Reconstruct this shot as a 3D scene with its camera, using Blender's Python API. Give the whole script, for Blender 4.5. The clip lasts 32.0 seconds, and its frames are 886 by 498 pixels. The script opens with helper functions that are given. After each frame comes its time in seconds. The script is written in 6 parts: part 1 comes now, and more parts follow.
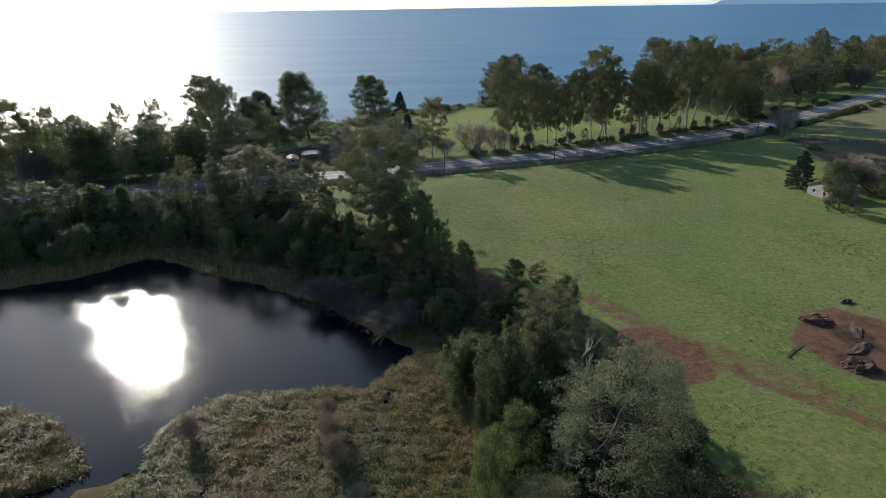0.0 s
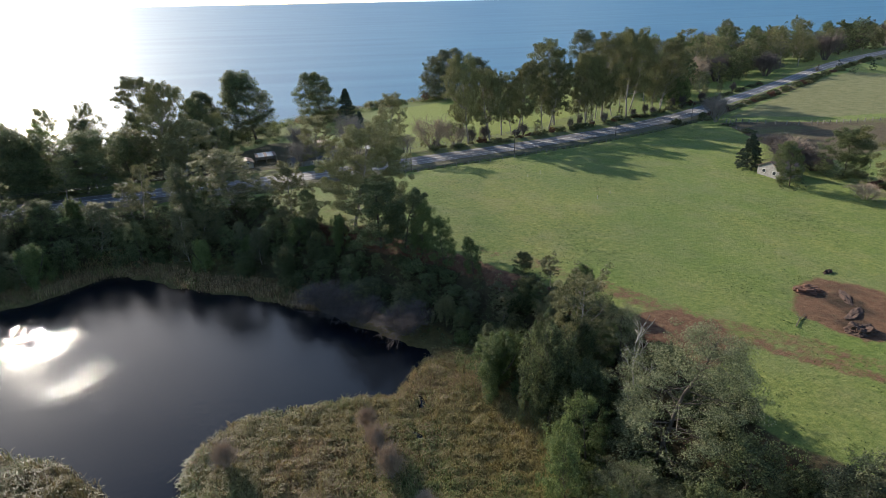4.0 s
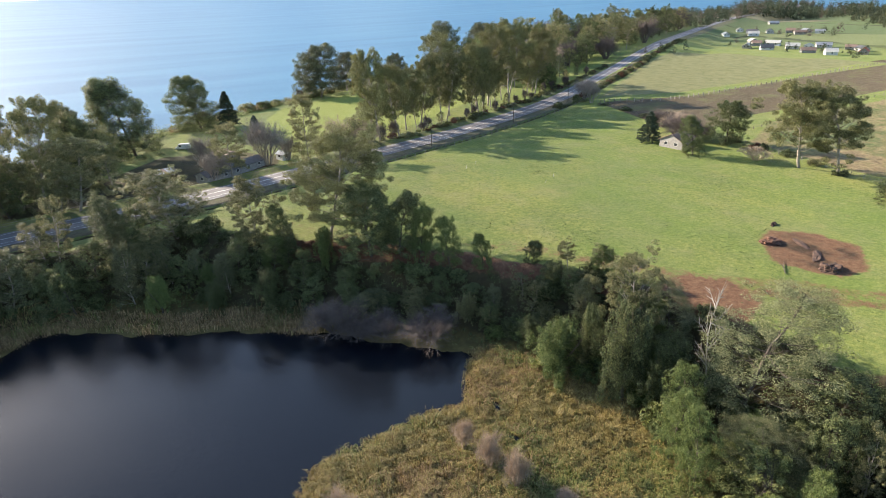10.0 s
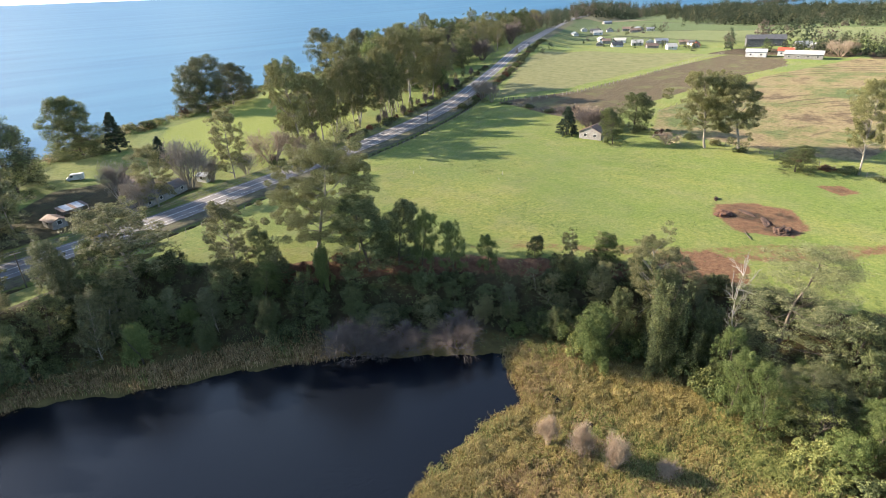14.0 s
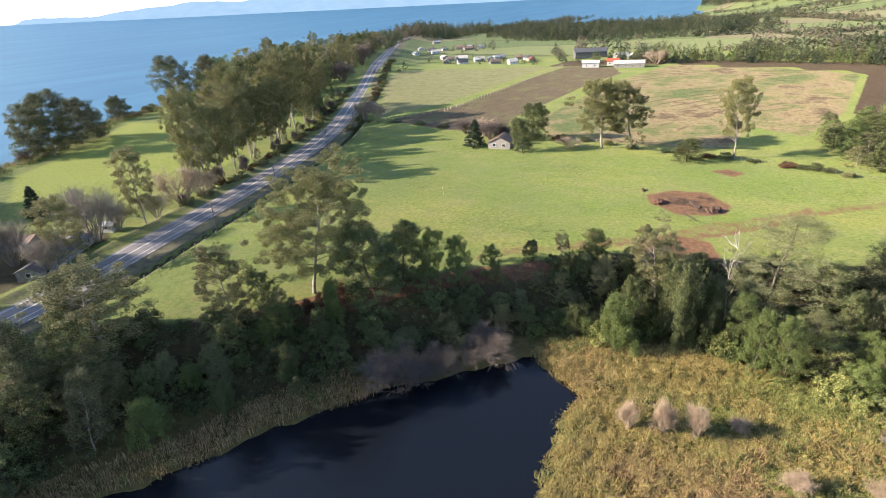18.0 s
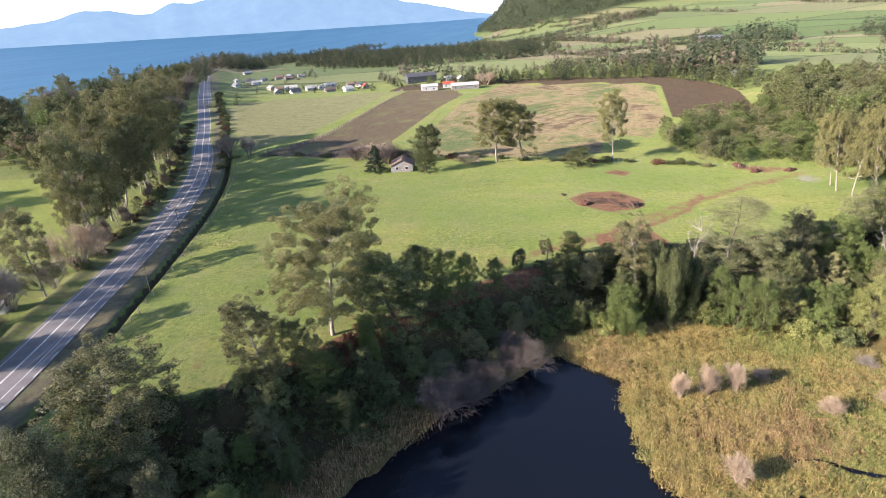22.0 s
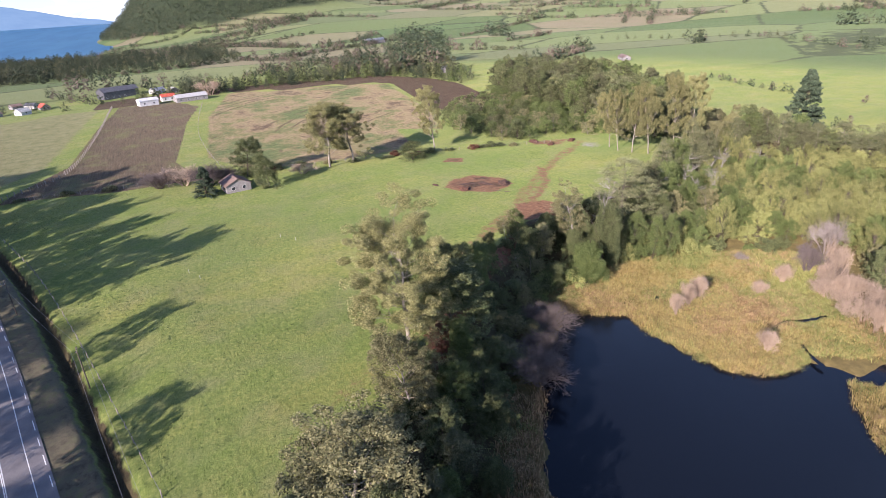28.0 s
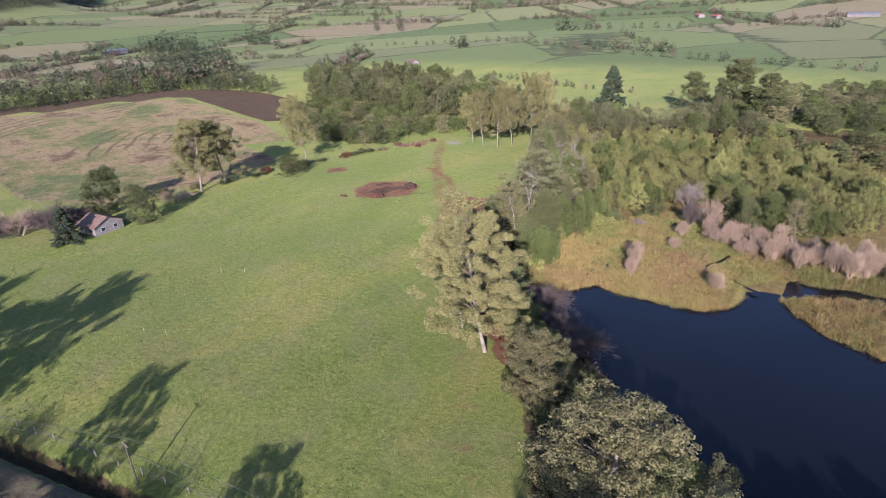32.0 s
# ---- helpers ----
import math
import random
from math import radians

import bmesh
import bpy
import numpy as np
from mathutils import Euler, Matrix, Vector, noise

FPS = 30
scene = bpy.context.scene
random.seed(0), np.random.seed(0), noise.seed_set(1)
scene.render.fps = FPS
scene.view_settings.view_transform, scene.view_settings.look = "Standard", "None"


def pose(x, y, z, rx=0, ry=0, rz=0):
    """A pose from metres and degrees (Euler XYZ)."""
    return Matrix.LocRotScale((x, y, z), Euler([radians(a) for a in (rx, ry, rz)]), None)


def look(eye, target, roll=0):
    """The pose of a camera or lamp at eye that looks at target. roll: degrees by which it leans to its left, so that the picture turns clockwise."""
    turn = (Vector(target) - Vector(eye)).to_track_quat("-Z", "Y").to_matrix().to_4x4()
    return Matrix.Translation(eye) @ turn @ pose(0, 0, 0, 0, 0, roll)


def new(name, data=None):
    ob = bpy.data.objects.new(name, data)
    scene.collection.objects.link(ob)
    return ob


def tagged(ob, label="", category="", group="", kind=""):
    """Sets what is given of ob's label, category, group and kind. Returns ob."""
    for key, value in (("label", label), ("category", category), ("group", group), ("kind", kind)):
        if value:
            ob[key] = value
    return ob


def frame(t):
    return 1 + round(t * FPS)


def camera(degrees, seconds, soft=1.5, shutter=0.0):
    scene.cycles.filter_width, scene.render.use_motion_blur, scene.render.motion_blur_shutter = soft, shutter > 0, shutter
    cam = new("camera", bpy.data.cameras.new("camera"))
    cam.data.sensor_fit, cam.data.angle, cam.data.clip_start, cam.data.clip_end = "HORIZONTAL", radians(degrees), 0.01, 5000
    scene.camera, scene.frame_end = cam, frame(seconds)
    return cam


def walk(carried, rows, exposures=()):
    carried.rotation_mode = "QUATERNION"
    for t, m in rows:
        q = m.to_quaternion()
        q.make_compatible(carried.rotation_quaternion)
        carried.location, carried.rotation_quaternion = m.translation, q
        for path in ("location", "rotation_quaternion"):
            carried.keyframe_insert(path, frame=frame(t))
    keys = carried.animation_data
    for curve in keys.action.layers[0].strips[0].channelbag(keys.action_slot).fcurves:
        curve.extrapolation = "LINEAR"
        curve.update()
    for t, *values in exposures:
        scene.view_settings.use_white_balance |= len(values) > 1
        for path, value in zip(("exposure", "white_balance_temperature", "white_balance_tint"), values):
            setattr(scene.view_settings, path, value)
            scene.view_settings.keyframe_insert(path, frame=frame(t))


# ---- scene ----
cam = camera(75.3, 32.0, soft=0.6)
METRES, EYE, TILT, LEAN, TURN = 260.0, 57.2, 1.66, -4.96, 0.0
ROWS = [
    (0.0, 0.0, 0.0, 0.0, -2.61, -24.51, 5.73),
    (0.5, -0.0066, 0.0007, 0.0006, -3.61, -24.58, 5.73),
    (1.0, -0.0135, 0.0016, 0.0013, -4.64, -24.72, 5.72),
    (1.5, -0.0207, 0.0028, 0.002, -5.64, -24.78, 5.72),
    (2.0, -0.0281, 0.0041, 0.0027, -6.69, -24.84, 5.74),
    (2.5, -0.0358, 0.0058, 0.0035, -7.75, -24.98, 5.7),
    (3.0, -0.0436, 0.0077, 0.0042, -8.88, -25.22, 5.7),
    (3.5, -0.0517, 0.0099, 0.005, -10.05, -25.56, 5.69),
    (5.5, -0.0866, 0.0214, 0.0089, -15.17, -26.57, 5.56),
    (6.0, -0.0958, 0.0248, 0.01, -16.55, -26.78, 5.5),
    (6.5, -0.1051, 0.0286, 0.011, -17.97, -27.02, 5.45),
    (7.0, -0.1145, 0.0327, 0.012, -19.43, -27.18, 5.41),
    (7.5, -0.1241, 0.0371, 0.013, -20.93, -27.34, 5.35),
    (8.0, -0.1339, 0.0421, 0.014, -22.47, -27.49, 5.29),
    (8.5, -0.1434, 0.0472, 0.0154, -24.07, -27.76, 5.3),
    (9.0, -0.1534, 0.0527, 0.0163, -25.68, -27.94, 5.23),
    (9.5, -0.1637, 0.0587, 0.0173, -27.39, -28.07, 5.13),
    (10.0, -0.1738, 0.0649, 0.0184, -29.14, -28.23, 5.13),
    (10.5, -0.1844, 0.0717, 0.0194, -30.93, -28.33, 5.05),
    (11.0, -0.1947, 0.0787, 0.0203, -32.75, -28.4, 5.03),
    (11.5, -0.2052, 0.0862, 0.0211, -34.61, -28.47, 4.97),
    (12.0, -0.2154, 0.0942, 0.0219, -36.49, -28.56, 4.89),
    (12.5, -0.2253, 0.1026, 0.0228, -38.41, -28.76, 4.84),
    (13.0, -0.2352, 0.1114, 0.0241, -40.35, -28.98, 4.75),
    (13.5, -0.2458, 0.1208, 0.0247, -42.37, -28.97, 4.59),
    (14.0, -0.2559, 0.1306, 0.0258, -44.39, -29.01, 4.5),
    (14.5, -0.2663, 0.1412, 0.0267, -46.51, -28.87, 4.33),
    (16.5, -0.3042, 0.1878, 0.0297, -55.3, -28.6, 4.0),
    (17.0, -0.3131, 0.201, 0.0302, -57.58, -28.52, 3.86),
    (17.5, -0.3215, 0.2147, 0.0309, -59.89, -28.43, 3.74),
    (18.0, -0.3298, 0.2292, 0.0318, -62.29, -28.32, 3.57),
    (18.5, -0.3377, 0.2441, 0.0327, -64.67, -28.14, 3.43),
    (19.0, -0.3451, 0.2595, 0.0337, -67.1, -27.9, 3.26),
    (19.5, -0.3517, 0.2752, 0.0348, -69.57, -27.68, 3.16),
    (20.0, -0.3583, 0.2924, 0.0355, -72.11, -27.45, 2.95),
    (20.5, -0.3639, 0.3095, 0.0362, -74.66, -27.27, 2.82),
    (21.0, -0.3686, 0.3268, 0.0371, -77.22, -27.14, 2.72),
    (21.5, -0.3729, 0.3452, 0.0374, -79.83, -26.97, 2.52),
    (22.0, -0.3767, 0.3641, 0.0374, -82.48, -26.86, 2.3),
    (22.5, -0.3795, 0.3833, 0.0379, -85.16, -26.79, 2.1),
    (23.0, -0.3812, 0.4028, 0.0382, -87.88, -26.75, 1.94),
    (23.5, -0.3824, 0.423, 0.0385, -90.65, -26.7, 1.76),
    (24.0, -0.3827, 0.4422, 0.0383, -93.25, -26.9, 1.52),
    (24.5, -0.3818, 0.4628, 0.0381, -96.04, -27.02, 1.25),
    (25.0, -0.3796, 0.4837, 0.0379, -98.86, -27.07, 0.99),
    (25.5, -0.3762, 0.5045, 0.0378, -101.72, -27.11, 0.73),
    (27.5, -0.3527, 0.5887, 0.0379, -113.4, -26.97, -0.34),
    (28.0, -0.3436, 0.6096, 0.0373, -116.43, -26.85, -0.65),
    (28.5, -0.3331, 0.6303, 0.0367, -119.51, -26.72, -0.95),
    (29.0, -0.3215, 0.6506, 0.036, -122.6, -26.61, -1.22),
    (29.5, -0.3085, 0.6704, 0.0349, -125.76, -26.46, -1.47),
    (30.0, -0.2945, 0.6893, 0.0339, -128.88, -26.29, -1.72),
    (30.5, -0.2794, 0.7072, 0.0326, -132.02, -26.12, -1.97),
    (31.0, -0.2635, 0.7243, 0.0313, -135.15, -25.89, -2.18),
    (31.5, -0.2463, 0.7404, 0.0301, -138.29, -25.68, -2.39),
    (32.0, -0.2288, 0.7556, 0.0288, -141.38, -25.41, -2.55),
]
walk(cam, [(t, pose(0, 0, EYE, TILT, LEAN, TURN) @ pose(METRES * x, METRES * y, METRES * z, 90 + pitch, roll, yaw)) for t, x, y, z, yaw, pitch, roll in ROWS],
     [(0.0, 0.50, 6200, 7), (3.0, 0.76, 6350, 7), (6.0, 1.38, 6600, 9), (9.0, 1.70, 6850, 10), (13.0, 1.86, 7050, 10), (17.0, 1.78, 7000, 12), (20.0, 1.66, 6750, 15), (25.0, 1.40, 6250, 24), (28.0, 1.18, 6050, 27), (32.0, 0.82, 5800, 30)])

# ---- world, sun, light ----
SUN_AZ, SUN_EL = -30.4, 21.6      # degrees clockwise from +y, and above the horizon
world = bpy.data.worlds.new("world")
scene.world = world
world.use_nodes = True
wn = world.node_tree
sky = wn.nodes.new("ShaderNodeTexSky")
sky.sky_type, sky.sun_disc = 'NISHITA', False
sky.sun_elevation, sky.sun_rotation = radians(SUN_EL), radians(SUN_AZ)
sky.air_density, sky.dust_density, sky.ozone_density = 1.0, 2.0, 3.0
sky.altitude = 1500
wn.nodes["Background"].inputs["Strength"].default_value = 0.108
# broken cloud, flattened towards the horizon
way = wn.nodes.new("ShaderNodeTexCoord")
sep_way = wn.nodes.new("ShaderNodeSeparateXYZ")
wn.links.new(way.outputs["Generated"], sep_way.inputs[0])
lift = wn.nodes.new("ShaderNodeMath")
lift.operation = 'ADD'
lift.inputs[1].default_value = 0.22
wn.links.new(sep_way.outputs[2], lift.inputs[0])
flat_way = wn.nodes.new("ShaderNodeVectorMath")
flat_way.operation = 'DIVIDE'
wn.links.new(way.outputs["Generated"], flat_way.inputs[0])
wn.links.new(lift.outputs[0], flat_way.inputs[1])
cloud = wn.nodes.new("ShaderNodeTexNoise")
cloud.inputs["Scale"].default_value, cloud.inputs["Detail"].default_value, cloud.inputs["Roughness"].default_value = 1.5, 6.0, 0.58
wn.links.new(flat_way.outputs[0], cloud.inputs["Vector"])
cover = wn.nodes.new("ShaderNodeValToRGB")
cover.color_ramp.elements[0].position, cover.color_ramp.elements[1].position = 0.46, 0.66
cover.color_ramp.elements[1].color = (0.85, 0.85, 0.85, 1)
wn.links.new(cloud.outputs["Fac"], cover.inputs[0])
bright = wn.nodes.new("ShaderNodeMix")
bright.data_type, bright.blend_type = 'RGBA', 'MULTIPLY'
bright.inputs["Factor"].default_value, bright.inputs["B"].default_value = 1.0, (2.5, 2.15, 1.75, 1)
wn.links.new(sky.outputs[0], bright.inputs["A"])
clouded = wn.nodes.new("ShaderNodeMix")
clouded.data_type = 'RGBA'
wn.links.new(cover.outputs[0], clouded.inputs["Factor"])
wn.links.new(sky.outputs[0], clouded.inputs["A"])
wn.links.new(bright.outputs["Result"], clouded.inputs["B"])
wn.links.new(clouded.outputs["Result"], wn.nodes["Background"].inputs["Color"])
sun_way = Vector((math.sin(radians(SUN_AZ)) * math.cos(radians(SUN_EL)), math.cos(radians(SUN_AZ)) * math.cos(radians(SUN_EL)), math.sin(radians(SUN_EL))))
sun = new("sun", bpy.data.lights.new("sun", 'SUN'))
sun.data.energy, sun.data.angle, sun.data.color = 5.0, radians(0.6), (1.0, 0.89, 0.755)
sun.matrix_world = look(sun_way * 400, (0, 0, 0))

# ---- materials ----
def make(name):
    m = bpy.data.materials.new(name)
    m.use_nodes = True
    nt = m.node_tree
    return m, nt, nt.nodes["Principled BSDF"]


def node(nt, kind, **kw):
    n = nt.nodes.new(kind)
    for k, v in kw.items():
        if k in n.inputs:
            n.inputs[k].default_value = v
    return n


def noise_tex(nt, scale, detail=4.0, rough=0.55, coord=None, stretch=None):
    n = node(nt, "ShaderNodeTexNoise", Scale=scale, Detail=detail, Roughness=rough)
    if coord is None:
        coord = nt.nodes.new("ShaderNodeTexCoord").outputs["Object"]
    if stretch:
        mp = nt.nodes.new("ShaderNodeMapping")
        mp.inputs["Scale"].default_value = stretch
        nt.links.new(coord, mp.inputs["Vector"])
        coord = mp.outputs[0]
    nt.links.new(coord, n.inputs["Vector"])
    return n.outputs["Fac"]


def ramp(nt, fac, stops):
    r = nt.nodes.new("ShaderNodeValToRGB")
    while len(r.color_ramp.elements) < len(stops):
        r.color_ramp.elements.new(0.5)
    for e, (p, c) in zip(r.color_ramp.elements, stops):
        e.position, e.color = p, (*c, 1) if len(c) == 3 else c
    nt.links.new(fac, r.inputs["Fac"])
    return r.outputs["Color"]


def grey(v):
    return (v, v, v)


def mix(nt, fac, a, b, blend='MIX'):
    m = nt.nodes.new("ShaderNodeMix")
    m.data_type, m.blend_type = 'RGBA', blend
    for sock, val in ((m.inputs["Factor"], fac), (m.inputs["A"], a), (m.inputs["B"], b)):
        if isinstance(val, bpy.types.NodeSocket):
            nt.links.new(val, sock)
        else:
            sock.default_value = val if isinstance(val, (int, float)) else (*val, 1)
    return m.outputs["Result"]


def bump(nt, fac, strength, dist, bsdf):
    b = node(nt, "ShaderNodeBump", Strength=strength, Distance=dist)
    nt.links.new(fac, b.inputs["Height"])
    nt.links.new(b.outputs[0], bsdf.inputs["Normal"])


def math_node(nt, op, a, b, clamp=False):
    m = nt.nodes.new("ShaderNodeMath")
    m.operation, m.use_clamp = op, clamp
    for sock, val in zip(m.inputs, (a, b)):
        if isinstance(val, bpy.types.NodeSocket):
            nt.links.new(val, sock)
        else:
            sock.default_value = val
    return m.outputs[0]


def attr(nt, name):
    a = nt.nodes.new("ShaderNodeAttribute")
    a.attribute_name = name
    return a.outputs["Fac"]


def foliage(name, dark, mid, light, translucent=0.52, calm=False):
    """Leaves: colour varies leaf by leaf and plant by plant; some light passes through."""
    m, nt, p = make(name)
    isl = nt.nodes.new("ShaderNodeNewGeometry").outputs["Random Per Island"]
    obr = nt.nodes.new("ShaderNodeObjectInfo").outputs["Random"]
    deep, tip = tuple(v * 0.5 for v in dark), tuple(min(0.8, v * 1.28) for v in light)
    col = ramp(nt, isl, [(0.0, deep), (0.22, dark), (0.5, mid), (0.82, light), (1.0, tip)]) if not calm else ramp(nt, isl, [(0.0, dark), (0.5, mid), (1.0, light)])
    big = noise_tex(nt, 0.35, 2.0)
    col = mix(nt, ramp(nt, big, [(0.38, grey(0)), (0.72, grey(0.42))]), col, light)
    hsv = nt.nodes.new("ShaderNodeHueSaturation")
    nt.links.new(col, hsv.inputs["Color"])
    val = nt.nodes.new("ShaderNodeMapRange")
    val.inputs["To Min"].default_value, val.inputs["To Max"].default_value = 0.75, 1.25
    nt.links.new(obr, val.inputs["Value"])
    nt.links.new(val.outputs[0], hsv.inputs["Value"])
    nt.links.new(hsv.outputs[0], p.inputs["Base Color"])
    p.inputs["Roughness"].default_value = 0.55
    p.inputs["Specular IOR Level"].default_value = 0.2
    p.inputs["Diffuse Roughness"].default_value = 1.0
    tr = nt.nodes.new("ShaderNodeBsdfTranslucent")
    nt.links.new(hsv.outputs[0], tr.inputs["Color"])
    ms = nt.nodes.new("ShaderNodeMixShader")
    ms.inputs[0].default_value = translucent
    nt.links.new(p.outputs[0], ms.inputs[1])
    nt.links.new(tr.outputs[0], ms.inputs[2])
    nt.links.new(ms.outputs[0], nt.nodes["Material Output"].inputs["Surface"])
    return m


def plain(name, a, b, scale=3.0, rough=0.7, bumpy=0.0, metal=0.0):
    m, nt, p = make(name)
    f = noise_tex(nt, scale, 5.0)
    nt.links.new(ramp(nt, f, [(0.3, a), (0.7, b)]), p.inputs["Base Color"])
    p.inputs["Roughness"].default_value, p.inputs["Metallic"].default_value = rough, metal
    if bumpy:
        bump(nt, f, bumpy, 0.05, p)
    return m


M_EUC = foliage("eucalyptus_leaves", (0.086, 0.089, 0.035), (0.163, 0.162, 0.065), (0.268, 0.256, 0.108), 0.14)
M_BROAD = foliage("dark_evergreen_leaves", (0.041, 0.056, 0.024), (0.088, 0.110, 0.047), (0.182, 0.200, 0.085), 0.34)
M_GREEN = foliage("fresh_green_leaves", (0.060, 0.090, 0.028), (0.112, 0.156, 0.050), (0.205, 0.245, 0.086), 0.38)
M_OLIVE = foliage("olive_grey_leaves", (0.090, 0.094, 0.044), (0.175, 0.174, 0.080), (0.29, 0.275, 0.135), 0.36)
M_LAYER = foliage("lichened_beech_leaves", (0.080, 0.091, 0.045), (0.152, 0.166, 0.082), (0.275, 0.280, 0.140), 0.34)
M_YELLOW = foliage("yellow_green_leaves", (0.100, 0.122, 0.036), (0.205, 0.228, 0.074), (0.36, 0.37, 0.135), 0.24)
M_SWAMP = foliage("swamp_wood_leaves", (0.070, 0.082, 0.029), (0.158, 0.174, 0.060), (0.315, 0.318, 0.117), 0.24)
M_CONIF = foliage("conifer_needles", (0.020, 0.034, 0.021), (0.042, 0.062, 0.037), (0.078, 0.104, 0.060), 0.15)
M_PINE = foliage("pine_needles", (0.050, 0.064, 0.029), (0.108, 0.126, 0.056), (0.205, 0.216, 0.096), 0.28)
M_GUM = foliage("dark_gum_leaves", (0.056, 0.066, 0.034), (0.108, 0.118, 0.058), (0.19, 0.192, 0.096), 0.2)
M_FARDARK = foliage("distant_evergreen_leaves", (0.034, 0.048, 0.026), (0.052, 0.070, 0.037), (0.078, 0.098, 0.052), 0.2, True)
M_FAROLIVE = foliage("distant_olive_leaves", (0.062, 0.072, 0.038), (0.090, 0.102, 0.053), (0.125, 0.136, 0.070), 0.2, True)
M_FARBROWN = foliage("distant_bare_crowns", (0.105, 0.082, 0.062), (0.145, 0.115, 0.086), (0.19, 0.150, 0.112), 0.2, True)
M_RUSSET = foliage("russet_undergrowth", (0.05, 0.022, 0.014), (0.10, 0.045, 0.028), (0.16, 0.075, 0.045), 0.2)
M_REED = foliage("reed_blades", (0.168, 0.126, 0.042), (0.232, 0.180, 0.064), (0.31, 0.248, 0.098), 0.15)
M_REEDB = foliage("withered_reed_blades", (0.14, 0.088, 0.040), (0.23, 0.152, 0.076), (0.33, 0.235, 0.125), 0.25)
M_REEDG = foliage("green_reed_blades", (0.082, 0.098, 0.026), (0.140, 0.156, 0.046), (0.23, 0.235, 0.08), 0.18)
M_TUSSOCK = foliage("grass_tussocks", (0.040, 0.070, 0.016), (0.075, 0.115, 0.028), (0.12, 0.16, 0.045), 0.3)
M_PALEBARK = plain("pale_bark", (0.17, 0.145, 0.112), (0.36, 0.315, 0.26), 2.0, 0.8, 0.4)
M_BARK = plain("dark_bark", (0.05, 0.04, 0.03), (0.13, 0.105, 0.08), 3.0, 0.9, 0.5)
M_GREYBARK = plain("grey_dead_wood", (0.19, 0.175, 0.155), (0.40, 0.372, 0.335), 2.0, 0.85, 0.3)
M_TWIG = plain("pinkish_twigs", (0.24, 0.178, 0.125), (0.40, 0.310, 0.222), 1.5, 0.9)
M_TWIGW = plain("silver_twigs", (0.26, 0.19, 0.13), (0.42, 0.325, 0.235), 1.5, 0.9)
M_TWIGH = plain("beige_grey_twigs", (0.17, 0.142, 0.118), (0.31, 0.27, 0.23), 1.5, 0.9)
M_TWIGG = plain("grey_twigs", (0.075, 0.060, 0.054), (0.15, 0.12, 0.105), 1.5, 0.9)
M_WHITE = plain("white_painted_boards", (0.40, 0.40, 0.385), (0.58, 0.58, 0.56), 0.7, 0.6)
M_GREYWALL = plain("weathered_grey_boards", (0.15, 0.14, 0.13), (0.29, 0.275, 0.26), 1.5, 0.8)
M_ZINC = plain("zinc_roof_sheets", (0.24, 0.25, 0.26), (0.40, 0.41, 0.42), 0.8, 0.4, 0.0, 0.5)
M_DARKROOF = plain("dark_roof_sheets", (0.05, 0.05, 0.055), (0.10, 0.10, 0.105), 0.8, 0.6)
M_REDROOF = plain("red_roof_sheets", (0.36, 0.07, 0.04), (0.50, 0.11, 0.06), 0.8, 0.55)
M_RUST = plain("rusty_roof_sheets", (0.14, 0.085, 0.06), (0.23, 0.165, 0.13), 0.9, 0.7)
M_GLASS = plain("dark_window_glass", (0.02, 0.025, 0.03), (0.04, 0.045, 0.05), 1.0, 0.08)
M_POST = plain("weathered_post_wood", (0.14, 0.12, 0.10), (0.31, 0.27, 0.23), 4.0, 0.9)
M_CONCRETE = plain("concrete", (0.30, 0.29, 0.27), (0.46, 0.45, 0.42), 2.0, 0.85)
M_WIRE = plain("wire", (0.10, 0.10, 0.10), (0.2, 0.2, 0.2), 2.0, 0.5)
M_PAINT = plain("white_road_paint", (0.55, 0.55, 0.53), (0.80, 0.80, 0.78), 2.5, 0.6)
M_MUD = plain("turned_red_soil", (0.055, 0.026, 0.016), (0.125, 0.054, 0.031), 1.2, 0.95, 0.6)
M_DARKSOIL = plain("dark_turned_soil", (0.035, 0.02, 0.014), (0.09, 0.05, 0.035), 1.5, 0.95, 0.6)

# water of the pond: dark, still, with faint ripples
M_POND, nt, p = make("pond_water")
p.inputs["Base Color"].default_value = (0.0052, 0.0070, 0.0110, 1)
p.inputs["Specular IOR Level"].default_value = 0.43
p.inputs["Roughness"].default_value, p.inputs["IOR"].default_value = 0.07, 1.33
rip = noise_tex(nt, 1.3, 6.0, 0.68)
gust = ramp(nt, noise_tex(nt, 0.028, 2.0, 0.5), [(0.42, grey(0.3)), (0.62, grey(1.0))])
bump(nt, math_node(nt, 'MULTIPLY', rip, gust), 0.28, 0.15, p)

# the great lake: deep blue, wind-ruffled
M_LAKE, nt, p = make("lake_water")
c = ramp(nt, noise_tex(nt, 0.004, 5.0, 0.6, stretch=(0.6, 3.6, 1)), [(0.38, (0.020, 0.092, 0.175)), (0.62, (0.038, 0.128, 0.212))])
nt.links.new(c, p.inputs["Base Color"])
p.inputs["Roughness"].default_value, p.inputs["IOR"].default_value = 0.48, 1.33
p.inputs["Specular IOR Level"].default_value = 0.38
bump(nt, noise_tex(nt, 0.25, 5.0, 0.65, stretch=(1, 1.8, 1)), 0.10, 1.0, p)

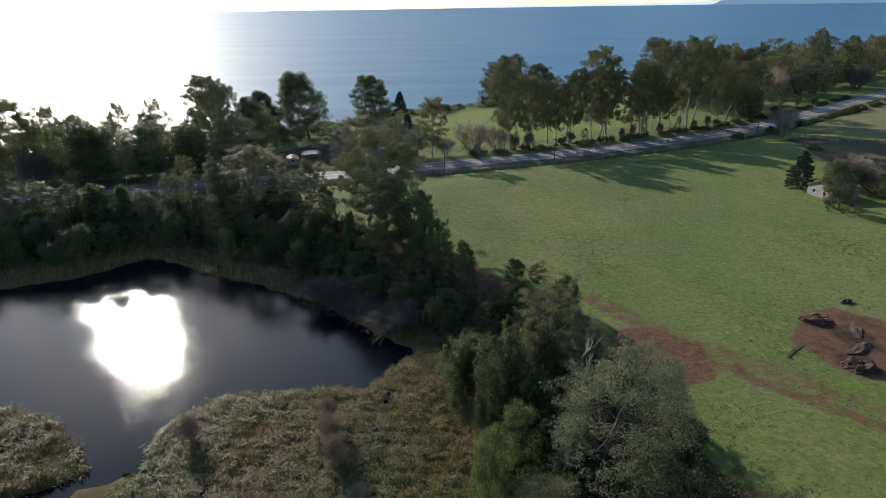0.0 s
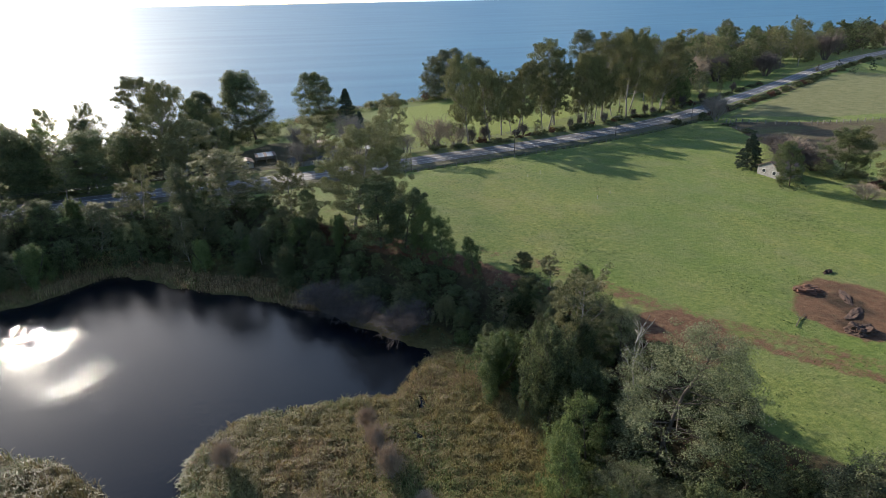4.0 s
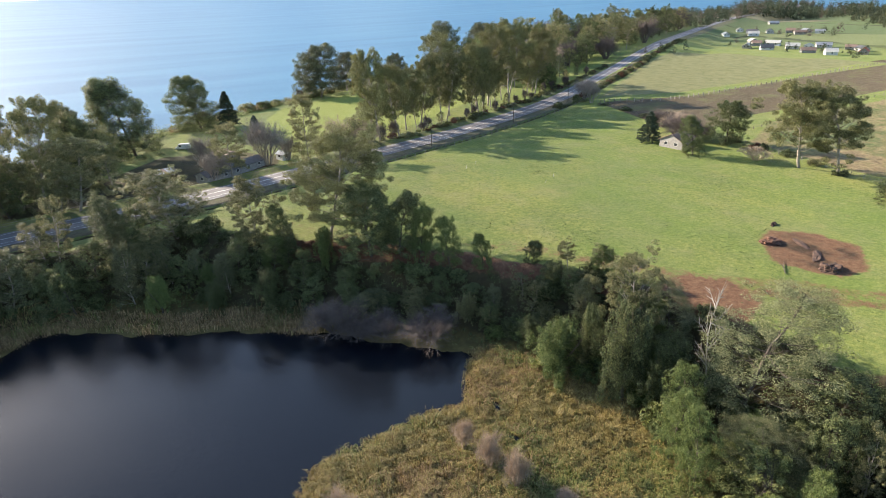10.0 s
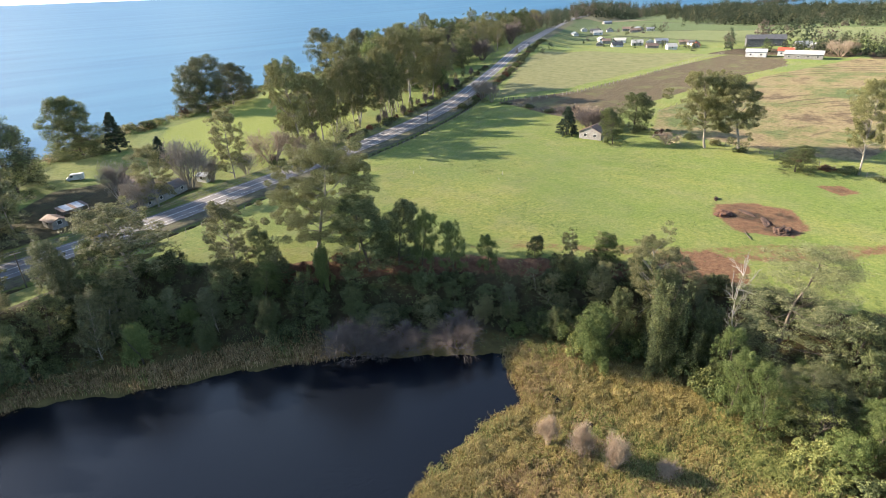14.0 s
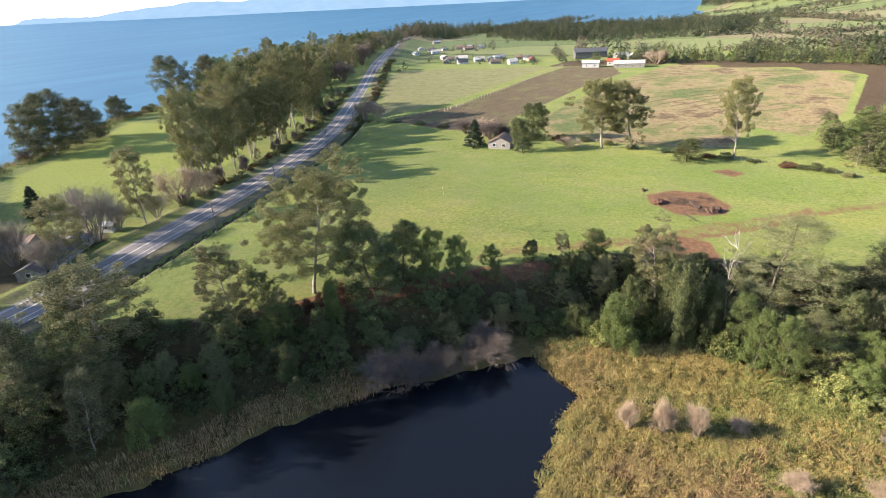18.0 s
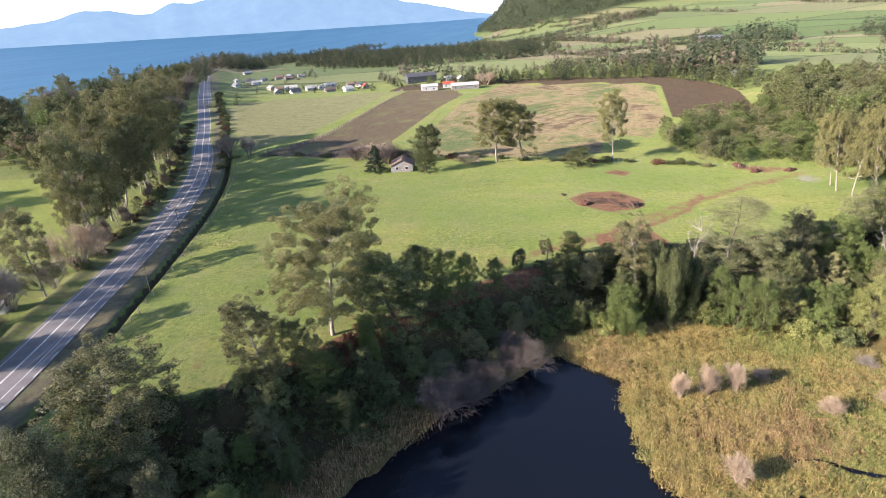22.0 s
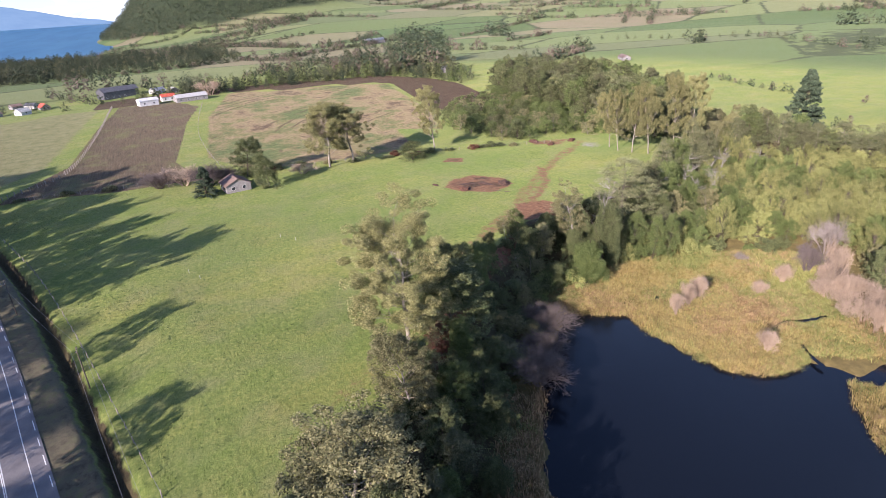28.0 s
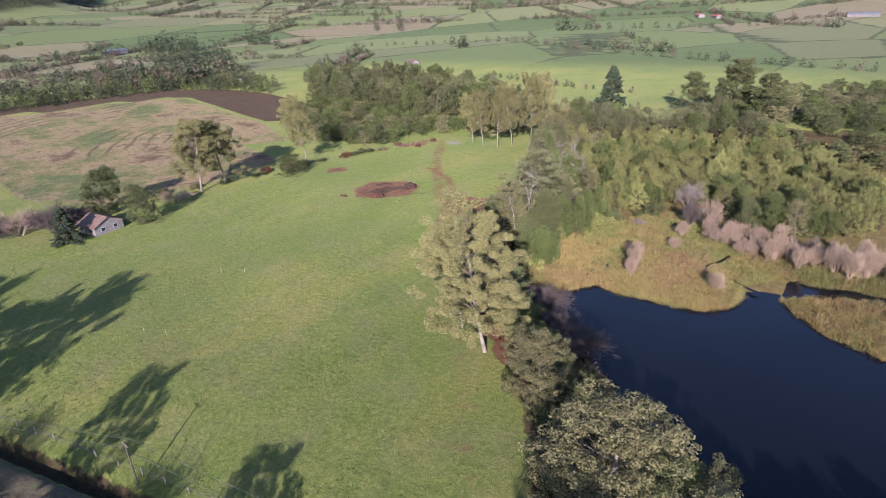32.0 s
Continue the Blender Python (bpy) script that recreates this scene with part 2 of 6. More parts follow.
# asphalt
M_ROAD, nt, p = make("worn_asphalt")
a = ramp(nt, noise_tex(nt, 0.35, 6.0), [(0.3, (0.12, 0.112, 0.115)), (0.7, (0.20, 0.188, 0.185))])
g = ramp(nt, noise_tex(nt, 14.0, 2.0), [(0.3, grey(0.75)), (0.7, grey(1.15))])
nt.links.new(mix(nt, 1.0, a, g, 'MULTIPLY'), p.inputs["Base Color"])
p.inputs["Roughness"].default_value = 0.75

# the ground: meadow, with earth, ploughland, stubble, marsh and gravel by the plan's weights
M_GROUND, nt, p = make("meadow_and_fields")
co = nt.nodes.new("ShaderNodeTexCoord").outputs["Object"]
fine = noise_tex(nt, 1.1, 8.0, 0.7, co)
mid_n = noise_tex(nt, 0.12, 4.0, 0.6, co)
mid_f = noise_tex(nt, 0.45, 8.0, 0.72, co)
big_n = noise_tex(nt, 0.022, 3.0, 0.55, co)
grass = ramp(nt, fine, [(0.25, (0.074, 0.107, 0.025)), (0.5, (0.153, 0.186, 0.046)), (0.75, (0.236, 0.254, 0.078))])
grass = mix(nt, ramp(nt, mid_n, [(0.45, grey(0)), (0.72, grey(0.45))]), grass, (0.190, 0.180, 0.092))
grass = mix(nt, ramp(nt, big_n, [(0.45, grey(0)), (0.7, grey(0.4))]), grass, (0.092, 0.138, 0.042))
grass = mix(nt, 1.0, grass, ramp(nt, noise_tex(nt, 3.4, 3.0, 0.6, co), [(0.30, (0.80, 0.84, 0.78)), (0.5, grey(1.0)), (0.70, (1.16, 1.13, 1.16))]), 'MULTIPLY')
grass = mix(nt, 1.0, grass, ramp(nt, mid_f, [(0.30, (0.80, 0.87, 0.78)), (0.5, grey(0.98)), (0.72, (1.12, 1.07, 1.10))]), 'MULTIPLY')
# grazed yellowish swathes between greener ones, a few worn to the earth
swathe = noise_tex(nt, 0.05, 6.0, 0.66, co, (1.0, 0.45, 1))
grass = mix(nt, 1.0, grass, ramp(nt, swathe, [(0.36, (0.84, 0.94, 0.80)), (0.5, grey(1.0)), (0.64, (1.20, 1.08, 1.06))]), 'MULTIPLY')
grass = mix(nt, ramp(nt, noise_tex(nt, 0.21, 7.0, 0.74, co), [(0.655, grey(0)), (0.72, grey(0.5))]), grass, (0.150, 0.112, 0.062))
# patchwork of the far farmland, extra blue mixed in for distance haze
vor = node(nt, "ShaderNodeTexVoronoi", Scale=0.0045)
vor.inputs["Randomness"].default_value = 0.75
nt.links.new(co, vor.inputs["Vector"])
sep = nt.nodes.new("ShaderNodeSeparateColor")
nt.links.new(vor.outputs["Color"], sep.inputs[0])
patch = ramp(nt, sep.outputs[0], [(0.0, (0.060, 0.098, 0.034)), (0.3, (0.104, 0.142, 0.052)), (0.55, (0.145, 0.170, 0.070)), (0.75, (0.172, 0.146, 0.094)), (1.0, (0.062, 0.110, 0.038))])
patch = mix(nt, ramp(nt, noise_tex(nt, 0.03, 4.0, 0.6, co), [(0.4, grey(0)), (0.75, grey(0.4))]), patch, (0.105, 0.122, 0.050))
edge = node(nt, "ShaderNodeTexVoronoi", Scale=0.0045)
edge.feature = 'DISTANCE_TO_EDGE'
edge.inputs["Randomness"].default_value = 0.75
warp = nt.nodes.new("ShaderNodeMapping")
warp.inputs["Rotation"].default_value, warp.inputs["Scale"].default_value = (0, 0, 0.6), (1.5, 0.8, 1)
nt.links.new(co, warp.inputs["Vector"])
nt.links.new(warp.outputs[0], edge.inputs["Vector"])
nt.links.new(warp.outputs[0], vor.inputs["Vector"])
rim = math_node(nt, 'SUBTRACT', math_node(nt, 'ADD', edge.outputs["Distance"], math_node(nt, 'MULTIPLY', noise_tex(nt, 0.06, 5.0, 0.7, co), 0.10)), 0.045)
patch = mix(nt, 1.0, patch, (0.88, 0.87, 0.87), 'MULTIPLY')
patch = mix(nt, ramp(nt, rim, [(0.012, grey(1)), (0.022, grey(0))]), patch, (0.035, 0.045, 0.02))
col = mix(nt, attr(nt, "far"), grass, patch)


def edged(name, soft=0.55):
    """A weight of the plan whose rim is broken up by noise."""
    s = math_node(nt, 'ADD', attr(nt, name), math_node(nt, 'MULTIPLY', mid_f, soft))
    s = math_node(nt, 'SUBTRACT', s, soft * 0.5)
    return ramp(nt, s, [(0.38, grey(0)), (0.62, grey(1))])


tuft = ramp(nt, noise_tex(nt, 0.5, 6.0, 0.7, co), [(0.3, (0.030, 0.026, 0.014)), (0.52, (0.065, 0.050, 0.026)), (0.75, (0.060, 0.072, 0.024))])
plough = ramp(nt, noise_tex(nt, 0.9, 5.0, 0.7, co, (0.15, 1.6, 1)), [(0.3, (0.046, 0.031, 0.022)), (0.55, (0.092, 0.063, 0.042)), (0.75, (0.140, 0.104, 0.067))])
plough = mix(nt, ramp(nt, noise_tex(nt, 0.07, 6.0, 0.7, co), [(0.50, grey(0)), (0.66, grey(0.7))]), plough, (0.115, 0.118, 0.045))
straw = ramp(nt, noise_tex(nt, 0.045, 7.0, 0.68, co), [(0.38, (0.082, 0.108, 0.038)), (0.46, (0.150, 0.136, 0.060)), (0.54, (0.225, 0.168, 0.094)), (0.64, (0.092, 0.060, 0.040))])
straw = mix(nt, 1.0, straw, ramp(nt, noise_tex(nt, 0.8, 6.0, 0.72, co), [(0.32, grey(0.55)), (0.68, grey(1.30))]), 'MULTIPLY')
# wheel ruts in wide arcs
ruts = nt.nodes.new("ShaderNodeTexWave")
ruts.wave_type, ruts.rings_direction = 'RINGS', 'Z'
ruts.inputs["Scale"].default_value, ruts.inputs["Distortion"].default_value, ruts.inputs["Detail"].default_value, ruts.inputs["Detail Scale"].default_value = 0.045, 9.0, 3.0, 0.5
at = nt.nodes.new("ShaderNodeMapping")
at.inputs["Location"].default_value = (-150, -20, 0)
nt.links.new(co, at.inputs["Vector"])
nt.links.new(at.outputs[0], ruts.inputs["Vector"])
worn = math_node(nt, 'MULTIPLY', ramp(nt, ruts.outputs["Fac"], [(0.80, grey(0)), (0.95, grey(1))]), ramp(nt, noise_tex(nt, 0.03, 3.0, 0.6, co), [(0.50, grey(0)), (0.60, grey(0.7))]))
straw = mix(nt, worn, straw, (0.060, 0.038, 0.026))
earth = ramp(nt, noise_tex(nt, 0.9, 6.0, 0.7, co), [(0.3, (0.080, 0.034, 0.020)), (0.55, (0.155, 0.078, 0.047)), (0.75, (0.20, 0.142, 0.075))])
soil = ramp(nt, noise_tex(nt, 0.6, 6.0, 0.7, co, (1.6, 0.3, 1)), [(0.3, (0.024, 0.012, 0.009)), (0.55, (0.052, 0.027, 0.019)), (0.75, (0.082, 0.048, 0.034))])
dry = ramp(nt, noise_tex(nt, 0.25, 7.0, 0.7, co), [(0.3, (0.105, 0.110, 0.045)), (0.55, (0.165, 0.160, 0.074)), (0.75, (0.205, 0.190, 0.10))])
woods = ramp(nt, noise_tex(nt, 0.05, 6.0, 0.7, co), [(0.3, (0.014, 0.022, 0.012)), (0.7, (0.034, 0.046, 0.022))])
marsh = ramp(nt, noise_tex(nt, 0.5, 6.0, 0.7, co), [(0.3, (0.075, 0.06, 0.022)), (0.7, (0.17, 0.13, 0.05))])
bare_verge = ramp(nt, noise_tex(nt, 0.7, 6.0, 0.7, co), [(0.3, (0.060, 0.050, 0.036)), (0.5, (0.125, 0.108, 0.072)), (0.7, (0.120, 0.130, 0.056))])
# brighter, yellower green for the lakeside lawn
bright_grass = ramp(nt, fine, [(0.25, (0.110, 0.150, 0.026)), (0.5, (0.205, 0.240, 0.048)), (0.75, (0.285, 0.300, 0.085))])
for name, tone in (("bright_grass", bright_grass), ("verge", bare_verge), ("pasture", dry), ("wild", tuft), ("plough", plough), ("straw", straw), ("earth", earth), ("soil", soil), ("marsh", marsh), ("forest", woods), ("gravel", (0.20, 0.19, 0.17))):
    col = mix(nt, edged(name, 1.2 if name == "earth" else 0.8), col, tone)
nt.links.new(col, p.inputs["Base Color"])
p.inputs["Roughness"].default_value = 0.95
p.inputs["Specular IOR Level"].default_value = 0.15
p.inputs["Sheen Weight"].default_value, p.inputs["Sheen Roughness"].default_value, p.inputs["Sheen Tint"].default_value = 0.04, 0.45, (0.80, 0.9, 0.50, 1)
p.inputs["Diffuse Roughness"].default_value = 0.5
bump(nt, noise_tex(nt, 0.9, 9.0, 0.78, co), 0.75, 0.55, p)

# farthest hills: pale haze painted as base colour plus emission
M_HAZE = plain("hills_in_painted_haze", (0.30, 0.37, 0.42), (0.36, 0.43, 0.48), 0.01, 1.0)
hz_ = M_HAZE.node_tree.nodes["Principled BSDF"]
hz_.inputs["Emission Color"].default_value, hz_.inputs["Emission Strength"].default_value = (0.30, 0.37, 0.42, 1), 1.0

# far mountains and their snow, the blue haze painted in as emission
M_FAR, nt, p = make("mountains_in_painted_haze")
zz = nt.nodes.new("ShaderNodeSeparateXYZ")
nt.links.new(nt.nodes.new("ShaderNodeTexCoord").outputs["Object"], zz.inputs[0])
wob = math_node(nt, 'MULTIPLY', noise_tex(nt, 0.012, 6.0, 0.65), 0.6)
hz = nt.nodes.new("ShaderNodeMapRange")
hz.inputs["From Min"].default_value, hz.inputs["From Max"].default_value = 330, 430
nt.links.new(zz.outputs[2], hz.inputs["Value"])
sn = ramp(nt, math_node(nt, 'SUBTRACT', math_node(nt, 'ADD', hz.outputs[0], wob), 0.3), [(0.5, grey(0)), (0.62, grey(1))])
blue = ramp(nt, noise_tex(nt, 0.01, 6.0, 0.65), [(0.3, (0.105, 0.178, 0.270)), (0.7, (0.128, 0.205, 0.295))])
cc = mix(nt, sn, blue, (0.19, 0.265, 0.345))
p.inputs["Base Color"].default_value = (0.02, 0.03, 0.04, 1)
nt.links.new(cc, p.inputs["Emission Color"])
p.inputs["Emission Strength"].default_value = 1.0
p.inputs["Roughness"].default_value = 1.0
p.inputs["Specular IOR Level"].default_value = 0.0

# ---- the plan: lines and areas, in metres ----
POND = [(-1, 88), (-8, 79), (-9, 77), (-19, 77.5), (-32, 76), (-38, 71), (-38.5, 62), (-46, 58), (-46, 50), (-62, 47), (-100, 44), (-128, 60), (-130, 100), (-97, 121), (-81, 127), (-70, 137), (-60, 133), (-55, 129), (-46, 123), (-36, 119), (-24, 111), (-12, 99)]
ISLAND = [(-47.5, 62), (-50, 65), (-57, 72), (-66, 75.5), (-80, 78), (-92, 70), (-82, 58), (-62, 54)]
BASIN = [(-200, 128), (-130, 142), (-90, 152), (-57, 156), (-36, 151), (-29, 140), (-19, 130), (-4, 119), (11, 104), (17, 94), (26, 82), (31, 66), (31, 48), (41, 30), (50, 8), (60, -25), (35, -60), (-40, -80), (-140, -60), (-220, 40)]
REEDS = [(-2, 88), (4, 83), (8, 73), (9, 60), (5, 44), (-4, 28), (-13, 18), (-22, 28), (-30, 40), (-40, 47), (-45, 50), (-40, 57), (-38, 62), (-38, 71), (-33, 76), (-19, 78), (-9, 77.5), (-8, 79)]
ROAD = [(-600, 60), (-330, 122), (-200, 146), (-110, 168.5), (-60, 178), (-32, 182.5), (-1.5, 190.2), (18.5, 195.4), (50, 204.3), (73, 211.8), (102, 223), (140, 241), (170, 257), (226, 286), (305, 330), (401, 383), (520, 448), (640, 505), (800, 560), (1100, 690)]
SHORE = [(-3300, -900), (-900, 60), (-400, 170), (-150, 222), (-60, 262), (-13, 304), (38, 335), (115, 388), (222, 421), (335, 468), (470, 525), (721, 655), (950, 680), (1250, 640), (1700, 590), (2300, 550), (3300, 500)]
PLOUGH = [(140, 214), (179, 196), (254, 189), (306, 181), (323, 181), (326, 151), (288, 137), (241, 147), (162, 157), (130, 150), (131, 176)]
STUBBLE = [(150, 43), (162, 60), (126, 66), (124, 92), (130, 132), (162, 146), (252, 136), (288, 126), (336, 115), (316, 73), (313, 48), (294, 14), (193, 28)]
FEEDLOT = [(323, 195), (366, 193), (360, 77), (347, 2), (296, -20), (263, -25), (184, -13), (175, 6), (193, 26), (296, 11), (316, 48), (318, 71), (343, 116), (328, 132)]
DIRT = [(68, 82), (74, 77), (75, 68), (66, 62), (59, 63), (55, 73), (62, 80)]
DIRT3 = [(99, 28), (106, 25), (99, 9), (93, 18)]
DIRT2 = [(97, 69), (101, 65), (98, 60), (93, 63)]
TRACK = [(-27, 154), (-10, 131), (10, 112), (19, 104), (24, 96), (31, 86), (40, 74), (54, 60), (75, 35), (92, 10)]
SCAR = [(29, 78), (36, 79), (42, 72), (40, 64), (31, 61), (27, 68)]
LANE = [(33, 82), (45, 63), (56, 52), (70, 45)]
LAWN = [(6, 222), (30, 218), (60, 232), (104, 262), (112, 300), (108, 358), (60, 318), (20, 298), (0, 262)]
YARD = [(-80, 184), (-30, 190), (-2, 199), (2, 212), (-14, 232), (-40, 238), (-60, 216), (-90, 198)]
PASTURE = [(147, 224), (182, 203), (254, 196), (314, 189), (323, 209), (303, 237), (306, 269), (286, 300), (252, 287), (193, 253)]
LAKE_Z = -7.0


def seg_dist(x, y, pts, closed):
    """Distance to a line, and how far along it."""
    pts = list(pts) + ([pts[0]] if closed else [])
    best, along, run = np.full(x.shape, 1e9), np.zeros(x.shape), 0.0
    for (ax, ay), (bx, by) in zip(pts[:-1], pts[1:]):
        dx, dy = bx - ax, by - ay
        ll = math.hypot(dx, dy)
        k = np.clip(((x - ax) * dx + (y - ay) * dy) / (ll * ll), 0, 1)
        d = np.hypot(x - ax - k * dx, y - ay - k * dy)
        along = np.where(d < best, run + k * ll, along)
        best = np.minimum(best, d)
        run += ll
    return best, along


def inside(x, y, pts):
    r = np.zeros(x.shape, bool)
    n = len(pts)
    for i in range(n):
        (ax, ay), (bx, by) = pts[i], pts[(i + 1) % n]
        if ay == by:
            continue
        r ^= ((ay > y) != (by > y)) & (x < (bx - ax) * (y - ay) / (by - ay) + ax)
    return r


def area(x, y, pts):
    """Signed distance to a closed area: positive within."""
    d = seg_dist(x, y, pts, True)[0]
    return np.where(inside(x, y, pts), d, -d)


def smooth(a, b, v):
    k = np.clip((v - a) / (b - a), 0, 1)
    return k * k * (3 - 2 * k)


def smooth_line(pts, step):
    """A soft curve through the points, as closely spaced points."""
    pts = [np.array(q, float) for q in pts]
    out = []
    for i in range(len(pts) - 1):
        a, b, c, d = pts[max(i - 1, 0)], pts[i], pts[i + 1], pts[min(i + 2, len(pts) - 1)]
        n = max(2, int(np.hypot(*(c - b)) / step))
        for j in range(n):
            t = j / n
            out.append(0.5 * ((2 * b) + (c - a) * t + (2 * a - 5 * b + 4 * c - d) * t * t + (3 * b - a - 3 * c + d) * t ** 3))
    out.append(pts[-1])
    return [(float(v[0]), float(v[1])) for v in out]


ROAD_LINE = smooth_line(ROAD, 6.0)
ROAD_X = np.array([q[0] for q in ROAD_LINE])
ROAD_Y = np.array([q[1] for q in ROAD_LINE])
SHORE_X, SHORE_Y = np.array([q[0] for q in SHORE]), np.array([q[1] for q in SHORE])
ROAD_W = 5.3          # half the paved width


def beside_road(off, x0, x1):
    """Points of a line that runs beside the road (left is positive)."""
    out = []
    for i in range(1, len(ROAD_LINE) - 1):
        (ax, ay), (bx, by) = ROAD_LINE[i - 1], ROAD_LINE[i + 1]
        ll = math.hypot(bx - ax, by - ay)
        if x0 <= ROAD_LINE[i][0] <= x1:
            out.append((ROAD_LINE[i][0] - (by - ay) / ll * off, ROAD_LINE[i][1] + (bx - ax) / ll * off))
    return out


def wave(x, y, s, k):
    """Cheap smooth relief between -1 and 1."""
    return (np.sin(x / s + k) * np.cos(y / (s * 1.3) - 2 * k) + 0.6 * np.sin((x + y) / (s * 0.6) + 3 * k) * np.cos((x - 1.4 * y) / (s * 0.8) + k)) / 1.6


def land(x, y):
    """The height of the ground."""
    x, y = np.asarray(x, float), np.asarray(y, float)
    below = y < np.interp(x, ROAD_X, ROAD_Y)
    h = np.where(below, 10, 8.5) + np.where(below, 5.6, 9.5) * smooth(120, 330, x) - 2.6 * smooth(300, 370, x) * smooth(170, 230, y) * below + 0.35 * wave(x, y, 23, 0.4)
    far = np.hypot(x, y)
    h = h - 15 * smooth(650, 1500, far) * (1 - smooth(78, 90, np.degrees(np.arctan2(x, y))))
    # foothills, and one steep wooded hill, far to the east and south
    r, az = np.hypot(x, y), np.degrees(np.arctan2(x, y))
    east = smooth(84, 99, az) * (1 - smooth(200, 215, az))
    h = h + east * np.maximum(0, r - 850) * 0.062 * (1 + 0.25 * wave(x, y, 330, 1.1))
    hill = np.hypot((x - 2250) / 1.0, (y + 150) / 0.62)
    h = h + 420 * (1 - smooth(0, 780, hill)) * (1 + 0.16 * wave(x, y, 300, 2.2))
    # the road's bed, the ditch on its meadow side and the hedge bank on the other
    rd, _ = seg_dist(x, y, ROAD_LINE, False)
    near = smooth(-90, -50, x) * (1 - smooth(140, 165, x))
    bed = 8 + 10 * smooth(120, 330, x)
    h = np.where(rd < 40, h + (bed - h) * (1 - smooth(8, 34, rd)), h)
    h = h - 2.3 * np.exp(-((rd - 11.6) / 0.95) ** 2) * below * near
    h = h + 0.8 * np.exp(-((rd - 8.6) / 1.6) ** 2) * (~below) * near
    # the basin of pond and marsh
    b = area(x, y, BASIN)
    h = h + (0.35 + 0.25 * wave(x, y, 6, 0.9) - h) * smooth(0, 15, b)
    pd = np.maximum(-1e9, area(x, y, POND))
    isl = area(x, y, ISLAND)
    wet = np.minimum(pd, -isl) + 0.8 * wave(x, y, 2.3, 0.6) + 0.4 * wave(x, y, 1.1, 1.6)
    h = np.where(b > 0, h - smooth(-0.6, 4, wet) * 2.4, h)
    # down to the lake
    lake = (y - np.interp(x, SHORE_X, SHORE_Y)) * 0.88
    h = h + (LAKE_Z - 4 - h) * smooth(-7, 9, lake)
    return h




# ---- mesh helpers ----
def mesh_np(name, verts, faces, mats, mat_index=None, smooth_faces=False):
    """A mesh from arrays; all faces have the same number of corners."""
    verts, faces = np.asarray(verts, np.float32), np.asarray(faces, np.int32)
    me = bpy.data.meshes.new(name)
    n, k = faces.shape
    me.vertices.add(len(verts))
    me.vertices.foreach_set("co", verts.ravel())
    me.loops.add(n * k)
    me.loops.foreach_set("vertex_index", faces.ravel())
    me.polygons.add(n)
    me.polygons.foreach_set("loop_start", np.arange(0, n * k, k, dtype=np.int32))
    me.polygons.foreach_set("use_smooth", np.full(n, smooth_faces))
    for m in mats:
        me.materials.append(m)
    if mat_index is not None:
        me.polygons.foreach_set("material_index", np.asarray(mat_index, np.int32))
    me.update(calc_edges=True)
    return me


def link(name, me, parent=None, label="", m=None):
    ob = new(name, me)
    if parent is not None:
        ob.parent = parent
    if m is not None:
        ob.matrix_basis = m
    if label:
        tagged(ob, label)
    return ob


def part(name, bm, material, parent, label=""):
    me = bpy.data.meshes.new(name)
    bm.to_mesh(me)
    bm.free()
    me.materials.append(material)
    return link(name, me, parent, label)


def box(bm, x0, x1, y0, y1, z0, z1, bevel=0.0):
    r = bmesh.ops.create_cube(bm, size=1)
    bmesh.ops.transform(bm, matrix=Matrix.Translation(((x0 + x1) / 2, (y0 + y1) / 2, (z0 + z1) / 2)) @ Matrix.Diagonal((x1 - x0, y1 - y0, z1 - z0, 1)), verts=r["verts"])
    if bevel:
        bmesh.ops.bevel(bm, geom=list({e for v in r["verts"] for e in v.link_edges}), offset=bevel, segments=1, affect='EDGES')
    return bm


def boxed(x0, x1, y0, y1, z0, z1, bevel=0.0):
    return box(bmesh.new(), x0, x1, y0, y1, z0, z1, bevel)


def tube(points, radii, sides=6):
    """Vertices and quads of a tapered tube."""
    pts = [Vector(q) for q in points]
    v, f = [], []
    for i, q in enumerate(pts):
        d = (pts[min(i + 1, len(pts) - 1)] - pts[max(i - 1, 0)]).normalized()
        a = d.orthogonal().normalized()
        b = d.cross(a)
        for s in range(sides):
            w = 2 * math.pi * s / sides
            v.append(q + radii[i] * (a * math.cos(w) + b * math.sin(w)))
        if i:
            o = (i - 1) * sides
            f += [(o + s, o + (s + 1) % sides, o + sides + (s + 1) % sides, o + sides + s) for s in range(sides)]
    return v, f


class Heap:
    """Gathers quads of many tubes into one mesh."""
    def __init__(self):
        self.v, self.f = [], []

    def tube(self, points, radii, sides=6):
        v, f = tube(points, radii, sides)
        o = len(self.v)
        self.v += [tuple(q) for q in v]
        self.f += [tuple(i + o for i in q) for q in f]

    def mesh(self, name, mat):
        return mesh_np(name, self.v, self.f, [mat], smooth_faces=True)


# ---- ground ----
def graded(lo, hi, step, reach, grow=1.13):
    """Even steps within [lo, hi], wider and wider ones out to the reach."""
    core = list(np.arange(lo, hi + step * 0.5, step))
    out, d = [core[-1]], step
    while out[-1] < reach:
        d *= grow
        out.append(out[-1] + d)
    low, d = [core[0]], step
    while low[-1] > -reach:
        d *= grow
        low.append(low[-1] - d)
    return np.array(low[:0:-1] + core + out[1:])


gx, gy = graded(-100, 150, 1.15, 3300, 1.075), graded(-10, 240, 1.15, 3300, 1.075)
X, Y = np.meshgrid(gx, gy)
X, Y = X.ravel(), Y.ravel()
Z = land(X, Y)
nx, ny = len(gx), len(gy)
I = (np.arange(ny - 1)[:, None] * nx + np.arange(nx - 1)[None, :]).ravel()
